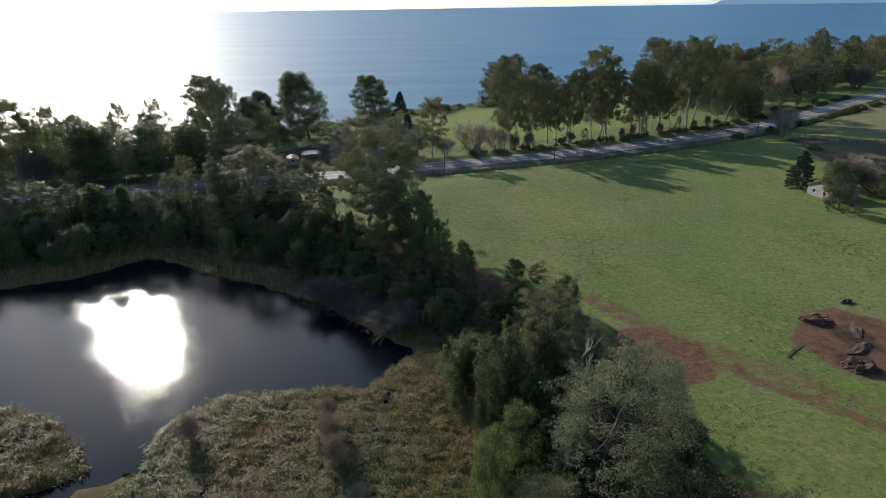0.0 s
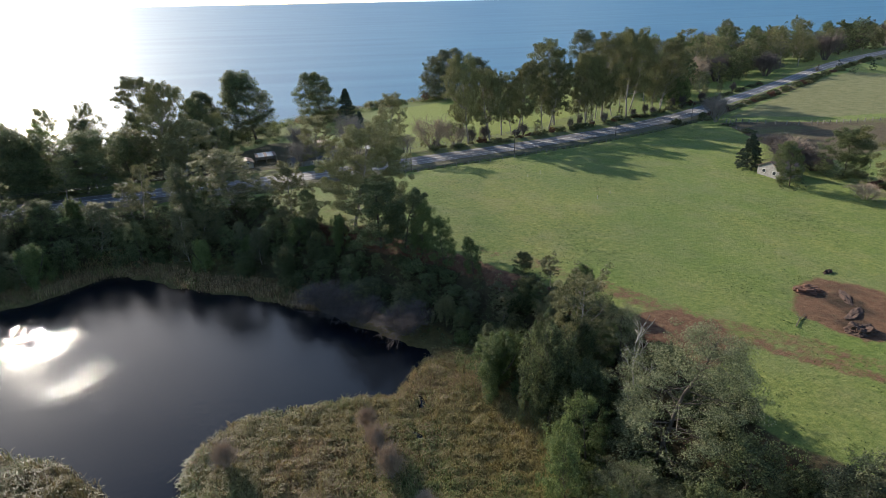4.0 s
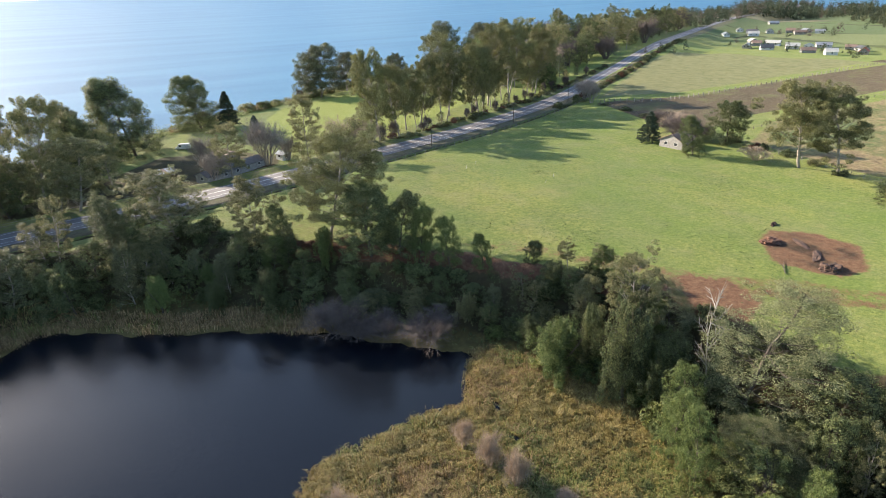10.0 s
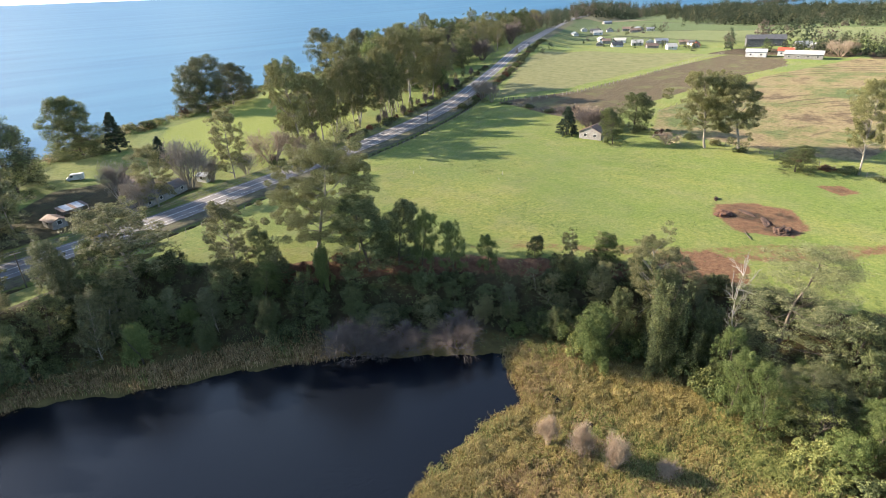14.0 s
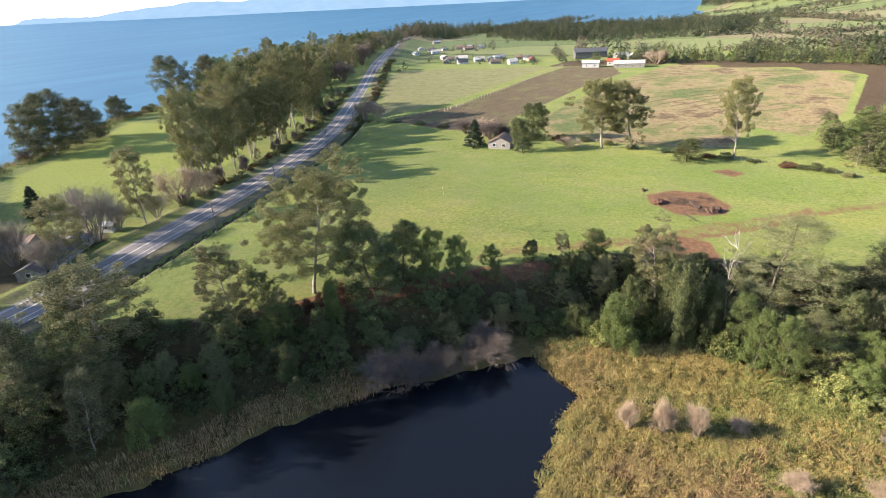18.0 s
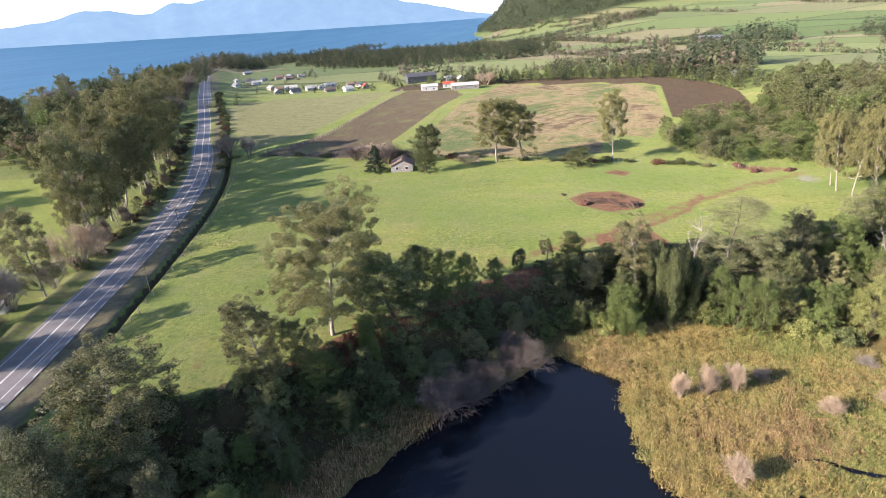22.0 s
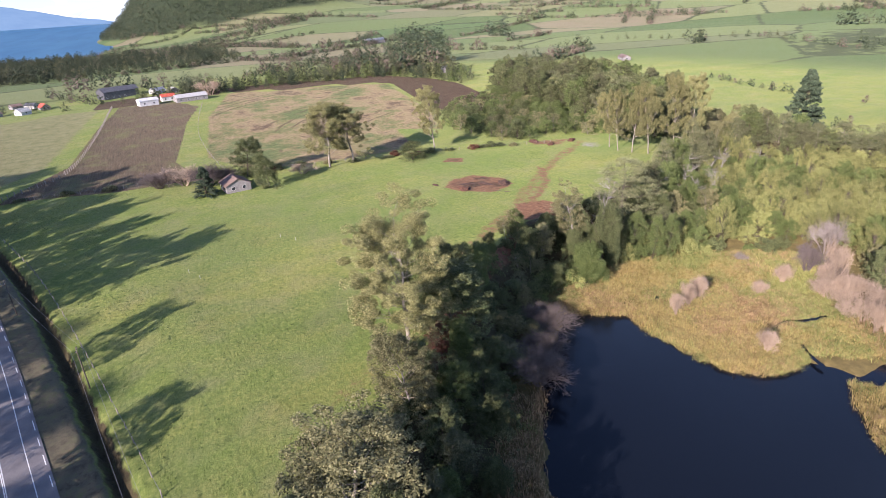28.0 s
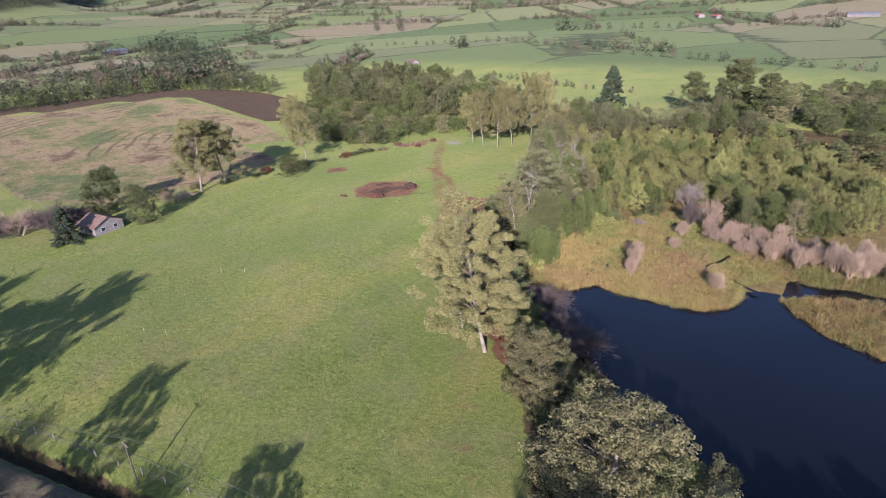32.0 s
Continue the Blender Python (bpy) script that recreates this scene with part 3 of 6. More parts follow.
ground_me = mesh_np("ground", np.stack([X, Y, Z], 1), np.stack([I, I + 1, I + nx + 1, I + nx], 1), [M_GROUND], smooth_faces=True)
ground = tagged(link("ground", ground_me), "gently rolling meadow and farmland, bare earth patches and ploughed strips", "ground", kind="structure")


def lie(x, y):
    """The height of the ground sheet itself, between its corners."""
    x, y = np.asarray(x, float), np.asarray(y, float)
    i, j = np.clip(np.searchsorted(gx, x) - 1, 0, nx - 2), np.clip(np.searchsorted(gy, y) - 1, 0, ny - 2)
    u, w = (x - gx[i]) / (gx[i + 1] - gx[i]), (y - gy[j]) / (gy[j + 1] - gy[j])
    g = Z.reshape(ny, nx)
    return (g[j, i] * (1 - u) + g[j, i + 1] * u) * (1 - w) + (g[j + 1, i] * (1 - u) + g[j + 1, i + 1] * u) * w


def z_at(x, y):
    return float(lie(x, y))


def weight(name, values):
    ground_me.attributes.new(name, 'FLOAT', 'POINT').data.foreach_set("value", np.asarray(np.clip(values, 0, 1), np.float32))


rd_all, _ = seg_dist(X, Y, ROAD_LINE, False)
below_all = Y < np.interp(X, ROAD_X, ROAD_Y)
b_all = area(X, Y, BASIN)
track_d, _ = seg_dist(X, Y, TRACK, False)
lane_d, _ = seg_dist(X, Y, LANE, False)
weight("far", smooth(330, 420, np.hypot(X - 60, Y - 110)) * (1 - smooth(-40, 0, Y - np.interp(X, SHORE_X, SHORE_Y))))
bank_noise = 1.5 * wave(X, Y, 3.1, 0.3)
weight("wild", np.maximum.reduce([smooth(-2.2, 1.0, b_all + bank_noise) * (1 - smooth(16, 22, b_all)) , 0.9 * smooth(10.0, 10.8, rd_all) * (1 - smooth(12.6, 13.6, rd_all)) * below_all,
       smooth(-14, -6, Y - np.interp(X, SHORE_X, SHORE_Y)), 0.7 * smooth(2, 6, area(X, Y, YARD))]))
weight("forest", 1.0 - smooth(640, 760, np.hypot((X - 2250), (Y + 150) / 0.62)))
weight("pasture", 0.8 * smooth(-4, 6, area(X, Y, PASTURE)))
weight("verge", 0.8 * smooth(4.0, 5.0, rd_all) * (1 - smooth(9.6, 11.0, rd_all)) * np.where(below_all, 1.0, 0.62))
weight("bright_grass", smooth(-6, 5, area(X, Y, LAWN)))
weight("marsh", smooth(10, 16, b_all))
weight("plough", smooth(-1.5, 1.5, area(X, Y, PLOUGH)))
weight("straw", smooth(-3, 5, area(X, Y, STUBBLE)))
weight("soil", np.maximum.reduce([smooth(-2, 2, area(X, Y, FEEDLOT)), (0.5 + 0.35 * wave(X, Y, 1.7, 0.8)) * smooth(-2.5, 3, area(X, Y, DIRT)), 0.5 * smooth(-1, 2, area(X, Y, DIRT2))]))
weight("earth", np.maximum.reduce([0.85 * smooth(-2.0, 0.5, b_all + bank_noise) * (1 - smooth(3.0, 5.5, b_all)) * smooth(-30, -20, X) * (1 - smooth(24, 32, X)) * smooth(74, 84, Y), smooth(-3.2, 2.6, area(X, Y, DIRT)), smooth(-2.4, 2.0, area(X, Y, DIRT2)), 0.62 * smooth(-4.0, 3.0, area(X, Y, DIRT3)), 0.95 * smooth(-1.5, 2, area(X, Y, SCAR)),
       (0.50 - 0.12 * smooth(88, 118, Y)) * (1 - smooth(1.0, 4.2, track_d + 0.8 * wave(X, Y, 5, 1.7))), 0.57 * (1 - smooth(0.8, 2.8, lane_d))]))
weight("gravel", 0.55 * (1 - smooth(2, 10, np.hypot(X - 86, (Y - 10) * 1.3) + 1.5 * wave(X, Y, 2.5, 0.8))))

# ---- pond, lake, far mountains ----
def sheet(name, pts, z, mat):
    bm = bmesh.new()
    bm.faces.new([bm.verts.new((px, py, z)) for px, py in pts])
    bmesh.ops.triangulate(bm, faces=bm.faces[:])
    return part(name, bm, mat, None)


tagged(sheet("pond_water", [(-180, 30), (-30, 30), (6, 50), (6, 92), (-10, 112), (-40, 128), (-60, 142), (-180, 150)], 0.0, M_POND), "still dark pond water reflecting sky and trees", "water", kind="structure")
lake_r = np.array([20, 150, 300, 450, 600, 800, 1000, 1300, 1700, 2200, 2800, 3500, 4200, 4700])
lake_w = np.linspace(0, 2 * math.pi, 97)[:-1]
lv = [(r_ * math.sin(w), r_ * math.cos(w), LAKE_Z + 62.0 * max(0.0, (r_ - 600) / 3700) ** 1.6) for r_ in lake_r for w in lake_w]
lf = [(i * 96 + j, (i + 1) * 96 + j, (i + 1) * 96 + (j + 1) % 96, i * 96 + (j + 1) % 96) for i in range(len(lake_r) - 1) for j in range(96)]
tagged(link("lake_water", mesh_np("lake_water", lv, lf, [M_LAKE], smooth_faces=True)), "wide blue lake with faint wind ripples", "water", kind="structure")


def ridge(name, az0, az1, radius, depth, tops, label, mat, seed, rough):
    """A far range: tops are (azimuth, height) pairs along it."""
    n, k = 240, 14
    az = np.linspace(az0, az1, n)
    top = np.interp(az, [q[0] for q in tops], [q[1] for q in tops])
    rng = np.random.RandomState(seed)
    jag = np.zeros(n)
    for o in range(1, 6):
        ph = rng.rand(3) * 6.28
        jag += np.sin(np.linspace(0, 6.28 * 3 * 2 ** o, n) + ph[0]) / 2 ** o
    v = []
    for i in range(k):
        f = i / (k - 1)
        rr = radius + depth * f
        zz_ = LAKE_Z - 2 + (top + rough * jag * (0.3 + f)) * (f ** 0.85)
        a = np.radians(az)
        v.append(np.stack([rr * np.sin(a), rr * np.cos(a), zz_], 1))
    v = np.concatenate(v)
    idx = (np.arange(k - 1)[:, None] * n + np.arange(n - 1)[None, :]).ravel()
    return tagged(link(name, mesh_np(name, v, np.stack([idx, idx + 1, idx + n + 1, idx + n], 1), [mat], smooth_faces=True)), label, "mountain", kind="structure")


ridge("backdrop_mountains", 18, 87, 4150, 500, [(18, 40), (31, 110), (38.8, 150), (43, 166), (47.7, 198), (50.3, 246), (52.3, 256), (55.4, 230), (57.1, 290), (58.6, 272), (61, 320), (64, 440), (66, 480), (68, 430), (72, 350), (76.4, 252), (81, 160), (84.2, 98), (87, 70)], "mountain range with a snowy summit across the lake, blue haze painted on as glow", M_FAR, 3, 14)
ridge("backdrop_high_slope", 83, 112, 4600, 250, [(83, 60), (84.4, 150), (86.5, 205), (88.5, 300), (94, 420), (104, 380), (112, 200)], "mountain slope far behind the wooded hill, pale blue haze painted on", M_HAZE, 5, 6)
ridge("backdrop_far_shore", -75, 40, 4350, 300, [(-75, 76), (-30, 72), (0, 74), (12, 80), (25, 92), (33, 96), (40, 70)], "low hills on the far shore of the lake, pale haze painted on", M_HAZE, 8, 4)

# ---- road ----
def strip(name, line, half_a, half_b, lift, mat, parent=None):
    """A band along a line, from half_a to half_b across it (left is positive)."""
    v, n = [], len(line)
    for i, (px, py) in enumerate(line):
        ax, ay = line[max(i - 1, 0)]
        bx, by = line[min(i + 1, n - 1)]
        d = Vector((bx - ax, by - ay, 0)).normalized()
        s = Vector((-d.y, d.x, 0))
        zc = 8 + 10 * float(smooth(120, 330, np.array(px)))
        for w in (half_a, half_b):
            q = Vector((px, py, 0)) + s * w
            v.append((q.x, q.y, zc + lift))
    f = [(2 * i, 2 * i + 1, 2 * i + 3, 2 * i + 2) for i in range(n - 1)]
    return link(name, mesh_np(name, v, f, [mat]), parent)


fine_road = smooth_line([q for q in ROAD if q[0] > -340], 2.5)
road = tagged(strip("road", fine_road, -ROAD_W, 4.5, 0.10, M_ROAD), "two-lane worn grey asphalt country road with white lines", "road", kind="structure")
for w, wd in ((0.10, 0.06), (-0.10, 0.06), (3.4, 0.06), (-3.1, 0.06)):
    strip("edge_line" if w > 1 else "centre_line", fine_road, w - wd, w + wd, 0.115, M_PAINT, road)
for i in range(0, len(fine_road) - 3, 2):
    if -120 < fine_road[i][0] < 330:
        strip("dash", fine_road[i:i + 2], -5.0, -4.87, 0.115, M_PAINT, road)

# ---- plants ----
def leaves(centres, radii, count, size, rng, flat=1.0, up=0.5, droop=0.0, slim=0.58, hang=0.0):
    """Leaf sprays as small bent-looking rhombs round the clump centres: vertices and quads."""
    c = np.repeat(np.asarray(centres, float), count, 0)
    r = np.repeat(np.asarray(radii, float), count)[:, None]
    n = len(c)
    d = rng.normal(size=(n, 3))
    d /= np.linalg.norm(d, axis=1)[:, None] + 1e-9
    rad = r * (0.45 + 0.6 * rng.rand(n, 1) ** 0.6)
    off = d * rad
    off[:, 2] *= flat
    q = c + off
    q[:, 2] -= droop * rng.rand(n)
    nrm = d * 0.85 + rng.normal(size=(n, 3)) * 0.48
    nrm[:, 2] += up
    nrm /= np.linalg.norm(nrm, axis=1)[:, None] + 1e-9
    t = np.cross(nrm, rng.normal(size=(n, 3)))
    t /= np.linalg.norm(t, axis=1)[:, None] + 1e-9
    if hang:
        t = t * (1 - hang) + np.array([0.0, 0.0, -hang])
        t /= np.linalg.norm(t, axis=1)[:, None] + 1e-9
    b = np.cross(nrm, t)
    b /= np.linalg.norm(b, axis=1)[:, None] + 1e-9
    s = (np.repeat(size, count)[:, None] if np.ndim(size) else size) * (0.55 + 0.9 * rng.rand(n, 1))
    v = np.stack([q - t * s * 0.9, q - b * s * slim + nrm * s * 0.15, q + t * s * 0.9, q + b * s * slim + nrm * s * 0.15], 1).reshape(-1, 3)
    return v, np.arange(4 * n).reshape(-1, 4)


def limb(rng, start, way, length, bend, steps=4, wander=0.16):
    """A wandering branch from start: points."""
    pts, d = [Vector(start)], Vector(way).normalized()
    for i in range(steps):
        d = (d + Vector(rng.normal(size=3)) * wander + Vector((0, 0, bend))).normalized()
        pts.append(pts[-1] + d * (length / steps))
    return pts


def along(pts, k):
    """The point at the share k of a branch."""
    k = min(max(k, 0), 0.999) * (len(pts) - 1)
    i = int(k)
    return pts[i].lerp(pts[i + 1], k - i)


# where the crown starts, limbs, rise, bend, clump size, flatness, leaf length, leaves and bark
KINDS = dict(
    gum=(0.10, 34, 0.60, 0.05, 0.55, 0.85, 0.082, M_GUM, M_PALEBARK, 150),
    eucalyptus=(0.29, 30, 0.80, 0.05, 0.42, 0.9, 0.080, M_EUC, M_PALEBARK, 130),
    dense=(0.02, 30, 0.40, 0.05, 0.52, 0.9, 0.080, M_BROAD, M_BARK, 330),
    broadleaf=(0.06, 30, 0.55, 0.04, 0.46, 0.85, 0.085, M_BROAD, M_BARK, 170),
    green=(0.08, 28, 0.6, 0.05, 0.52, 0.9, 0.078, M_GREEN, M_BARK, 150),
    olive=(0.14, 28, 0.5, 0.03, 0.42, 0.7, 0.080, M_OLIVE, M_PALEBARK, 130),
    layered=(0.10, 40, 0.20, 0.02, 0.48, 0.40, 0.050, M_LAYER, M_BARK, 190),
    pine=(0.16, 30, 0.35, 0.05, 0.42, 0.75, 0.085, M_PINE, M_BARK, 110),
    yellow=(0.08, 24, 0.6, 0.05, 0.60, 0.9, 0.080, M_YELLOW, M_BARK, 150),
    swamp=(0.10, 22, 0.6, 0.05, 0.66, 0.9, 0.080, M_SWAMP, M_BARK, 170),
    umbrella=(0.44, 24, 0.40, 0.02, 0.42, 0.45, 0.075, M_OLIVE, M_GREYBARK, 90),
)


def crown_reach(kind, u):
    """How wide the crown is at the share u of its height."""
    if kind == "umbrella":
        return 0.9
    if kind == "pine":
        return 1.02 - 0.66 * u
    if kind == "dense":
        return (1.05 - 0.72 * u ** 1.6) if u > 0.12 else 0.8 + 2 * u
    if kind == "eucalyptus":
        return 0.42 + 0.62 * math.sin(math.pi * min(1, u * 0.82 + 0.13))
    return math.sqrt(max(0.08, 1 - (1.5 * (u - 0.36)) ** 2 if u > 0.36 else 1 - (0.9 * (0.36 - u)) ** 2))


def tree_meshes(kind, seed):
    """Trunk and crown of one tree about 10 m high and 3 m in crown radius, to be scaled."""
    rng = np.random.RandomState(seed * 7 + 13)
    wood, C, R = Heap(), [], []
    H_, RAD = 10.0, 3.0
    first, nl, rise, bend, clump, flat, size, mat, bark, fillers = KINDS[kind]
    count, twigs, size = 104, 6, size * 0.72
    if seed >= 20:
        count, size, twigs, clump, fillers = 17, size * 2.5, 4, clump * 1.12, int(fillers * 0.4)
    elif seed >= 10:
        count, size, twigs, fillers = 56, size * 1.4, 4, int(fillers * 0.5)
    elif kind == "layered":
        count, size = 124, size * 0.92
    elif kind == "eucalyptus":
        fillers, clump, count, size = 70, 0.36, 140, size * 1.05
    if kind == "eucalyptus" and seed == 3:
        first, nl, fillers, clump, count, size, rise, RAD = 0.24, 36, 90, 0.40, 330, size * 0.74, 0.45, 3.6
    lean = Vector((rng.normal() * 0.06, rng.normal() * 0.06, 1))
    top = limb(rng, (0, 0, -0.3), lean, H_ * 0.95, 0.10, 8, 0.10)
    wood.tube(top, [0.13 * (1 - 0.86 * (i / 8) ** 0.8) + 0.012 for i in range(9)], 7)
    lumps = rng.rand(5) * 6.283

    def lobe(w, u):
        return 1 + 0.20 * math.sin(2 * w + lumps[0]) + 0.15 * math.sin(3 * w + lumps[1] + 5 * u) + 0.10 * math.sin(9 * u + lumps[2])

    for i in range(nl):
        f = first + (0.97 - first) * (i + rng.rand() * 0.8) / nl
        u = (f - first) / (1 - first)
        w = i * 2.4 + rng.rand() * 1.2
        reach = RAD * crown_reach(kind, u) * (0.68 + 0.4 * rng.rand()) * lobe(w, u)
        s = along(top, f / 0.95 - 0.015 * reach * (1 + rise))
        way = Vector((math.cos(w), math.sin(w), rise * (0.4 + 0.8 * rng.rand()) + (0.5 * u if kind != "layered" else 0)))
        lp = limb(rng, s, way, reach * 0.92, bend, 4)
        r0 = 0.05 * (1 - 0.6 * u) * (0.6 + 0.4 * reach / RAD)
        wood.tube(lp, [r0, r0 * 0.75, r0 * 0.52, r0 * 0.3, r0 * 0.1], 5)
        C.append(lp[4]); R.append(clump * (0.8 + 0.5 * rng.rand()))
        d0 = (lp[4] - lp[0]).normalized()
        across = d0.cross(Vector((0, 0, 1)))
        for j in range(twigs):
            k = 0.30 + 0.68 * (j + rng.rand()) / twigs
            side = -1 if j % 2 else 1
            sw = d0 * (0.5 + 0.5 * rng.rand()) + across * side * (0.5 + 0.7 * rng.rand()) + Vector((0, 0, 0.5 * rise * rng.rand() + (0.25 if kind != "layered" else 0.02)))
            sp = limb(rng, along(lp, k), sw, reach * (0.50 - 0.22 * k) + 0.25, bend, 2)
            wood.tube(sp, [r0 * 0.35, r0 * 0.22, r0 * 0.06], 3)
            C.append(sp[-1]); R.append(clump * (0.65 + 0.5 * rng.rand()))
    for i in range(fillers):
        u, w = rng.rand(), rng.rand() * 6.283
        rr = RAD * crown_reach(kind, u) * lobe(w, u) * (0.5 + 0.45 * math.sqrt(rng.rand()))
        axis = along(top, (first + (1 - first) * u) / 0.97)
        C.append(axis + Vector((rr * math.cos(w), rr * math.sin(w), 0.25 * rise * rr)))
        R.append(clump * (0.6 + 0.5 * rng.rand()))
    C.append(top[-1]); R.append(clump)
    v, f = leaves(np.array([tuple(q) for q in C]), R, count, size * 1.15, rng, flat, 0.2 if kind == "eucalyptus" else 1.0 if kind == "layered" else 0.5, 0.0, 0.42 if kind == "eucalyptus" else 0.58, 0.40 if kind == "eucalyptus" else 0.0)
    return wood.mesh("trunk", bark), mesh_np("crown", v, f, [mat])


def conifer_meshes(seed):
    rng = np.random.RandomState(seed + 500)
    wood, C, R = Heap(), [], []
    top = limb(rng, (0, 0, -0.3), (0, 0, 1), 9.9, 0.3, 5)
    wood.tube(top, [0.2, 0.16, 0.12, 0.08, 0.05, 0.02], 6)
    for i in range(110):
        f = 0.05 + 0.94 * (i / 110)
        reach = 3.1 * (1 - f) ** 0.72 * (0.78 + 0.34 * rng.rand()) + 0.1
        w = i * 2.4 + rng.rand()
        lp = limb(rng, Vector((0, 0, f * 9.7)), (math.cos(w), math.sin(w), 0.14), reach, -0.03, 3)
        wood.tube(lp, [0.04, 0.028, 0.016, 0.006], 3)
        C += [lp[3], lp[2], lp[2].lerp(lp[1], 0.5), lp[3].lerp(lp[2], 0.5)]
        R += [0.30, 0.36, 0.36, 0.33]
    v, f = leaves(np.array([tuple(q) for q in C]), R, 34, 0.15, rng, 0.6, 0.3, 0.2)
    return wood.mesh("trunk", M_BARK), mesh_np("crown", v, f, [M_CONIF])


def vine_meshes(seed, mat):
    """A trunk buried in climbing plants that hang down in curtains."""
    rng = np.random.RandomState(seed + 900)
    wood, C, R = Heap(), [], []
    top = limb(rng, (0, 0, -0.3), (0, 0, 1), 9.0, 0.1, 6)
    wood.tube(top, [0.2, 0.17, 0.14, 0.11, 0.08, 0.05, 0.02], 6)
    ph = rng.rand(4) * 6.28

    def lobe(w, hh):
        return 1 + 0.5 * math.sin(2 * w + ph[0] + 0.5 * hh) + 0.4 * math.sin(3 * w + ph[1] - 1.1 * hh)

    for i in range(34):
        w, hh = rng.rand() * 6.28, 3.0 + 6.3 * rng.rand() ** 0.8
        rr = (0.4 + 2.4 * rng.rand()) * (1.22 - 0.085 * hh) * lobe(w, hh)
        x_, y_ = rr * math.cos(w), rr * math.sin(w)
        wood.tube(limb(rng, (0, 0, hh * 0.7), (x_, y_, hh * 0.35), math.hypot(rr, hh * 0.3), 0, 2), [0.05, 0.035, 0.012], 3)
        fall = hh * (0.3 + 0.65 * rng.rand())
        k = max(3, int(fall / 0.5))
        for j in range(k):
            C.append((x_ * (1 + 0.12 * j / k) + rng.normal() * 0.14, y_ * (1 + 0.12 * j / k) + rng.normal() * 0.14, hh - fall * j / k))
            R.append(0.46 - 0.2 * j / k + 0.2 * rng.rand())
    for i in range(7):
        w, rr, hh = rng.rand() * 6.28, 0.3 + 1.6 * rng.rand(), 8.6 + 1.5 * rng.rand()
        x_, y_ = rr * math.cos(w), rr * math.sin(w)
        wood.tube(limb(rng, (0, 0, 5.5), (x_, y_, hh - 5.5), math.hypot(rr, hh - 5.5), 0, 3), [0.06, 0.04, 0.025, 0.01], 3)
        for j in range(6):
            C.append((x_ + rng.normal() * 0.22, y_ + rng.normal() * 0.22, hh - 0.42 * j))
            R.append(0.16 + 0.07 * j)
    for i in range(30):
        w, hh = rng.rand() * 6.28, 0.4 + 8.8 * rng.rand() ** 1.3
        rr = (1.2 + 2.1 * rng.rand()) * (1.2 - 0.085 * hh) * lobe(w, hh)
        C.append((rr * math.cos(w), rr * math.sin(w), hh))
        R.append(0.35 + 0.75 * rng.rand() ** 2)
    v, f = leaves(np.array(C), np.array(R), 120, 0.074, rng, 1.2, 0.3, 0.3)
    return wood.mesh("trunk", M_BARK), mesh_np("crown", v, f, [mat])


def dome_meshes(seed, mat):
    """A low swamp tree: a rounded crown of many leafy lumps with dark gaps between them."""
    rng = np.random.RandomState(seed + 3100)
    wood, C, R = Heap(), [], []
    top = limb(rng, (0, 0, -0.3), (0.05, 0.02, 1), 8.0, 0.1, 6)
    wood.tube(top, [0.2, 0.17, 0.14, 0.11, 0.08, 0.05, 0.02], 6)
    ph = rng.rand(3) * 6.28
    n = 30
    for i in range(n):
        u = (i + 0.5) / n
        w = i * 2.39996 + rng.normal() * 0.25
        hh = 9.2 - 7.4 * u + rng.normal() * 0.45
        rr = 2.75 * math.sqrt(min(1, 1.55 * u)) * (1 + 0.20 * math.sin(2 * w + ph[0]) + 0.14 * math.sin(3 * w + ph[1])) * (0.85 + 0.25 * rng.rand())
        q = Vector((rr * math.cos(w), rr * math.sin(w), hh))
        wood.tube([along(top, max(0.05, (hh - 2.2) / 8.6)), q * 0.6 + Vector((0, 0, hh * 0.34)), q], [0.07, 0.045, 0.015], 4)
        C.append(tuple(q))
        R.append(0.62 + 0.52 * rng.rand())
        for j in range(3):
            C.append(tuple(q + Vector(rng.normal(size=3)) * 0.62))
            R.append(0.32 + 0.3 * rng.rand())
    v, f = leaves(np.array(C), np.array(R), 92, 0.098, rng, 1.05, 0.2)
    return wood.mesh("trunk", M_BARK), mesh_np("crown", v, f, [mat])


def bush_mesh(seed, mat, count=84, n=44, size=0.115):
    """A low leafy mound about 3 m high and 2.2 m in radius."""
    rng = np.random.RandomState(seed + 1300)
    C, R = [], []
    for i in range(n):
        w, u = rng.rand() * 6.28, rng.rand() ** 0.6
        hh = 0.3 + 2.4 * rng.rand() * math.sqrt(max(0.05, 1 - u * u * 0.85))
        C.append((2.0 * u * math.cos(w), 2.0 * u * math.sin(w), hh))
        R.append(0.36 + 0.3 * rng.rand())
    v, f = leaves(np.array(C), R, count, size, rng, 0.9, 0.4)
    return mesh_np("bush", v, f, [mat])


def spikes(a, b, r0, r1):
    """Many three-sided tapering twigs from points a to points b: vertices and quads."""
    n = len(a)
    d = b - a
    d = d / (np.linalg.norm(d, axis=1)[:, None] + 1e-9)
    s = np.cross(d, np.array([0.31, 0.52, 0.79]))
    s /= np.linalg.norm(s, axis=1)[:, None] + 1e-9
    t = np.cross(d, s)
    rows = []
    for q, r in ((a, r0), (b, r1)):
        for w in (0, 2.0944, 4.1888):
            rows.append(q + (s * math.cos(w) + t * math.sin(w)) * np.asarray(r).reshape(-1, 1))
    v = np.stack(rows, 1).reshape(-1, 3)
    o = np.arange(n) * 6
    f = np.concatenate([np.stack([o + i, o + (i + 1) % 3, o + 3 + (i + 1) % 3, o + 3 + i], 1) for i in range(3)])
    return v, f


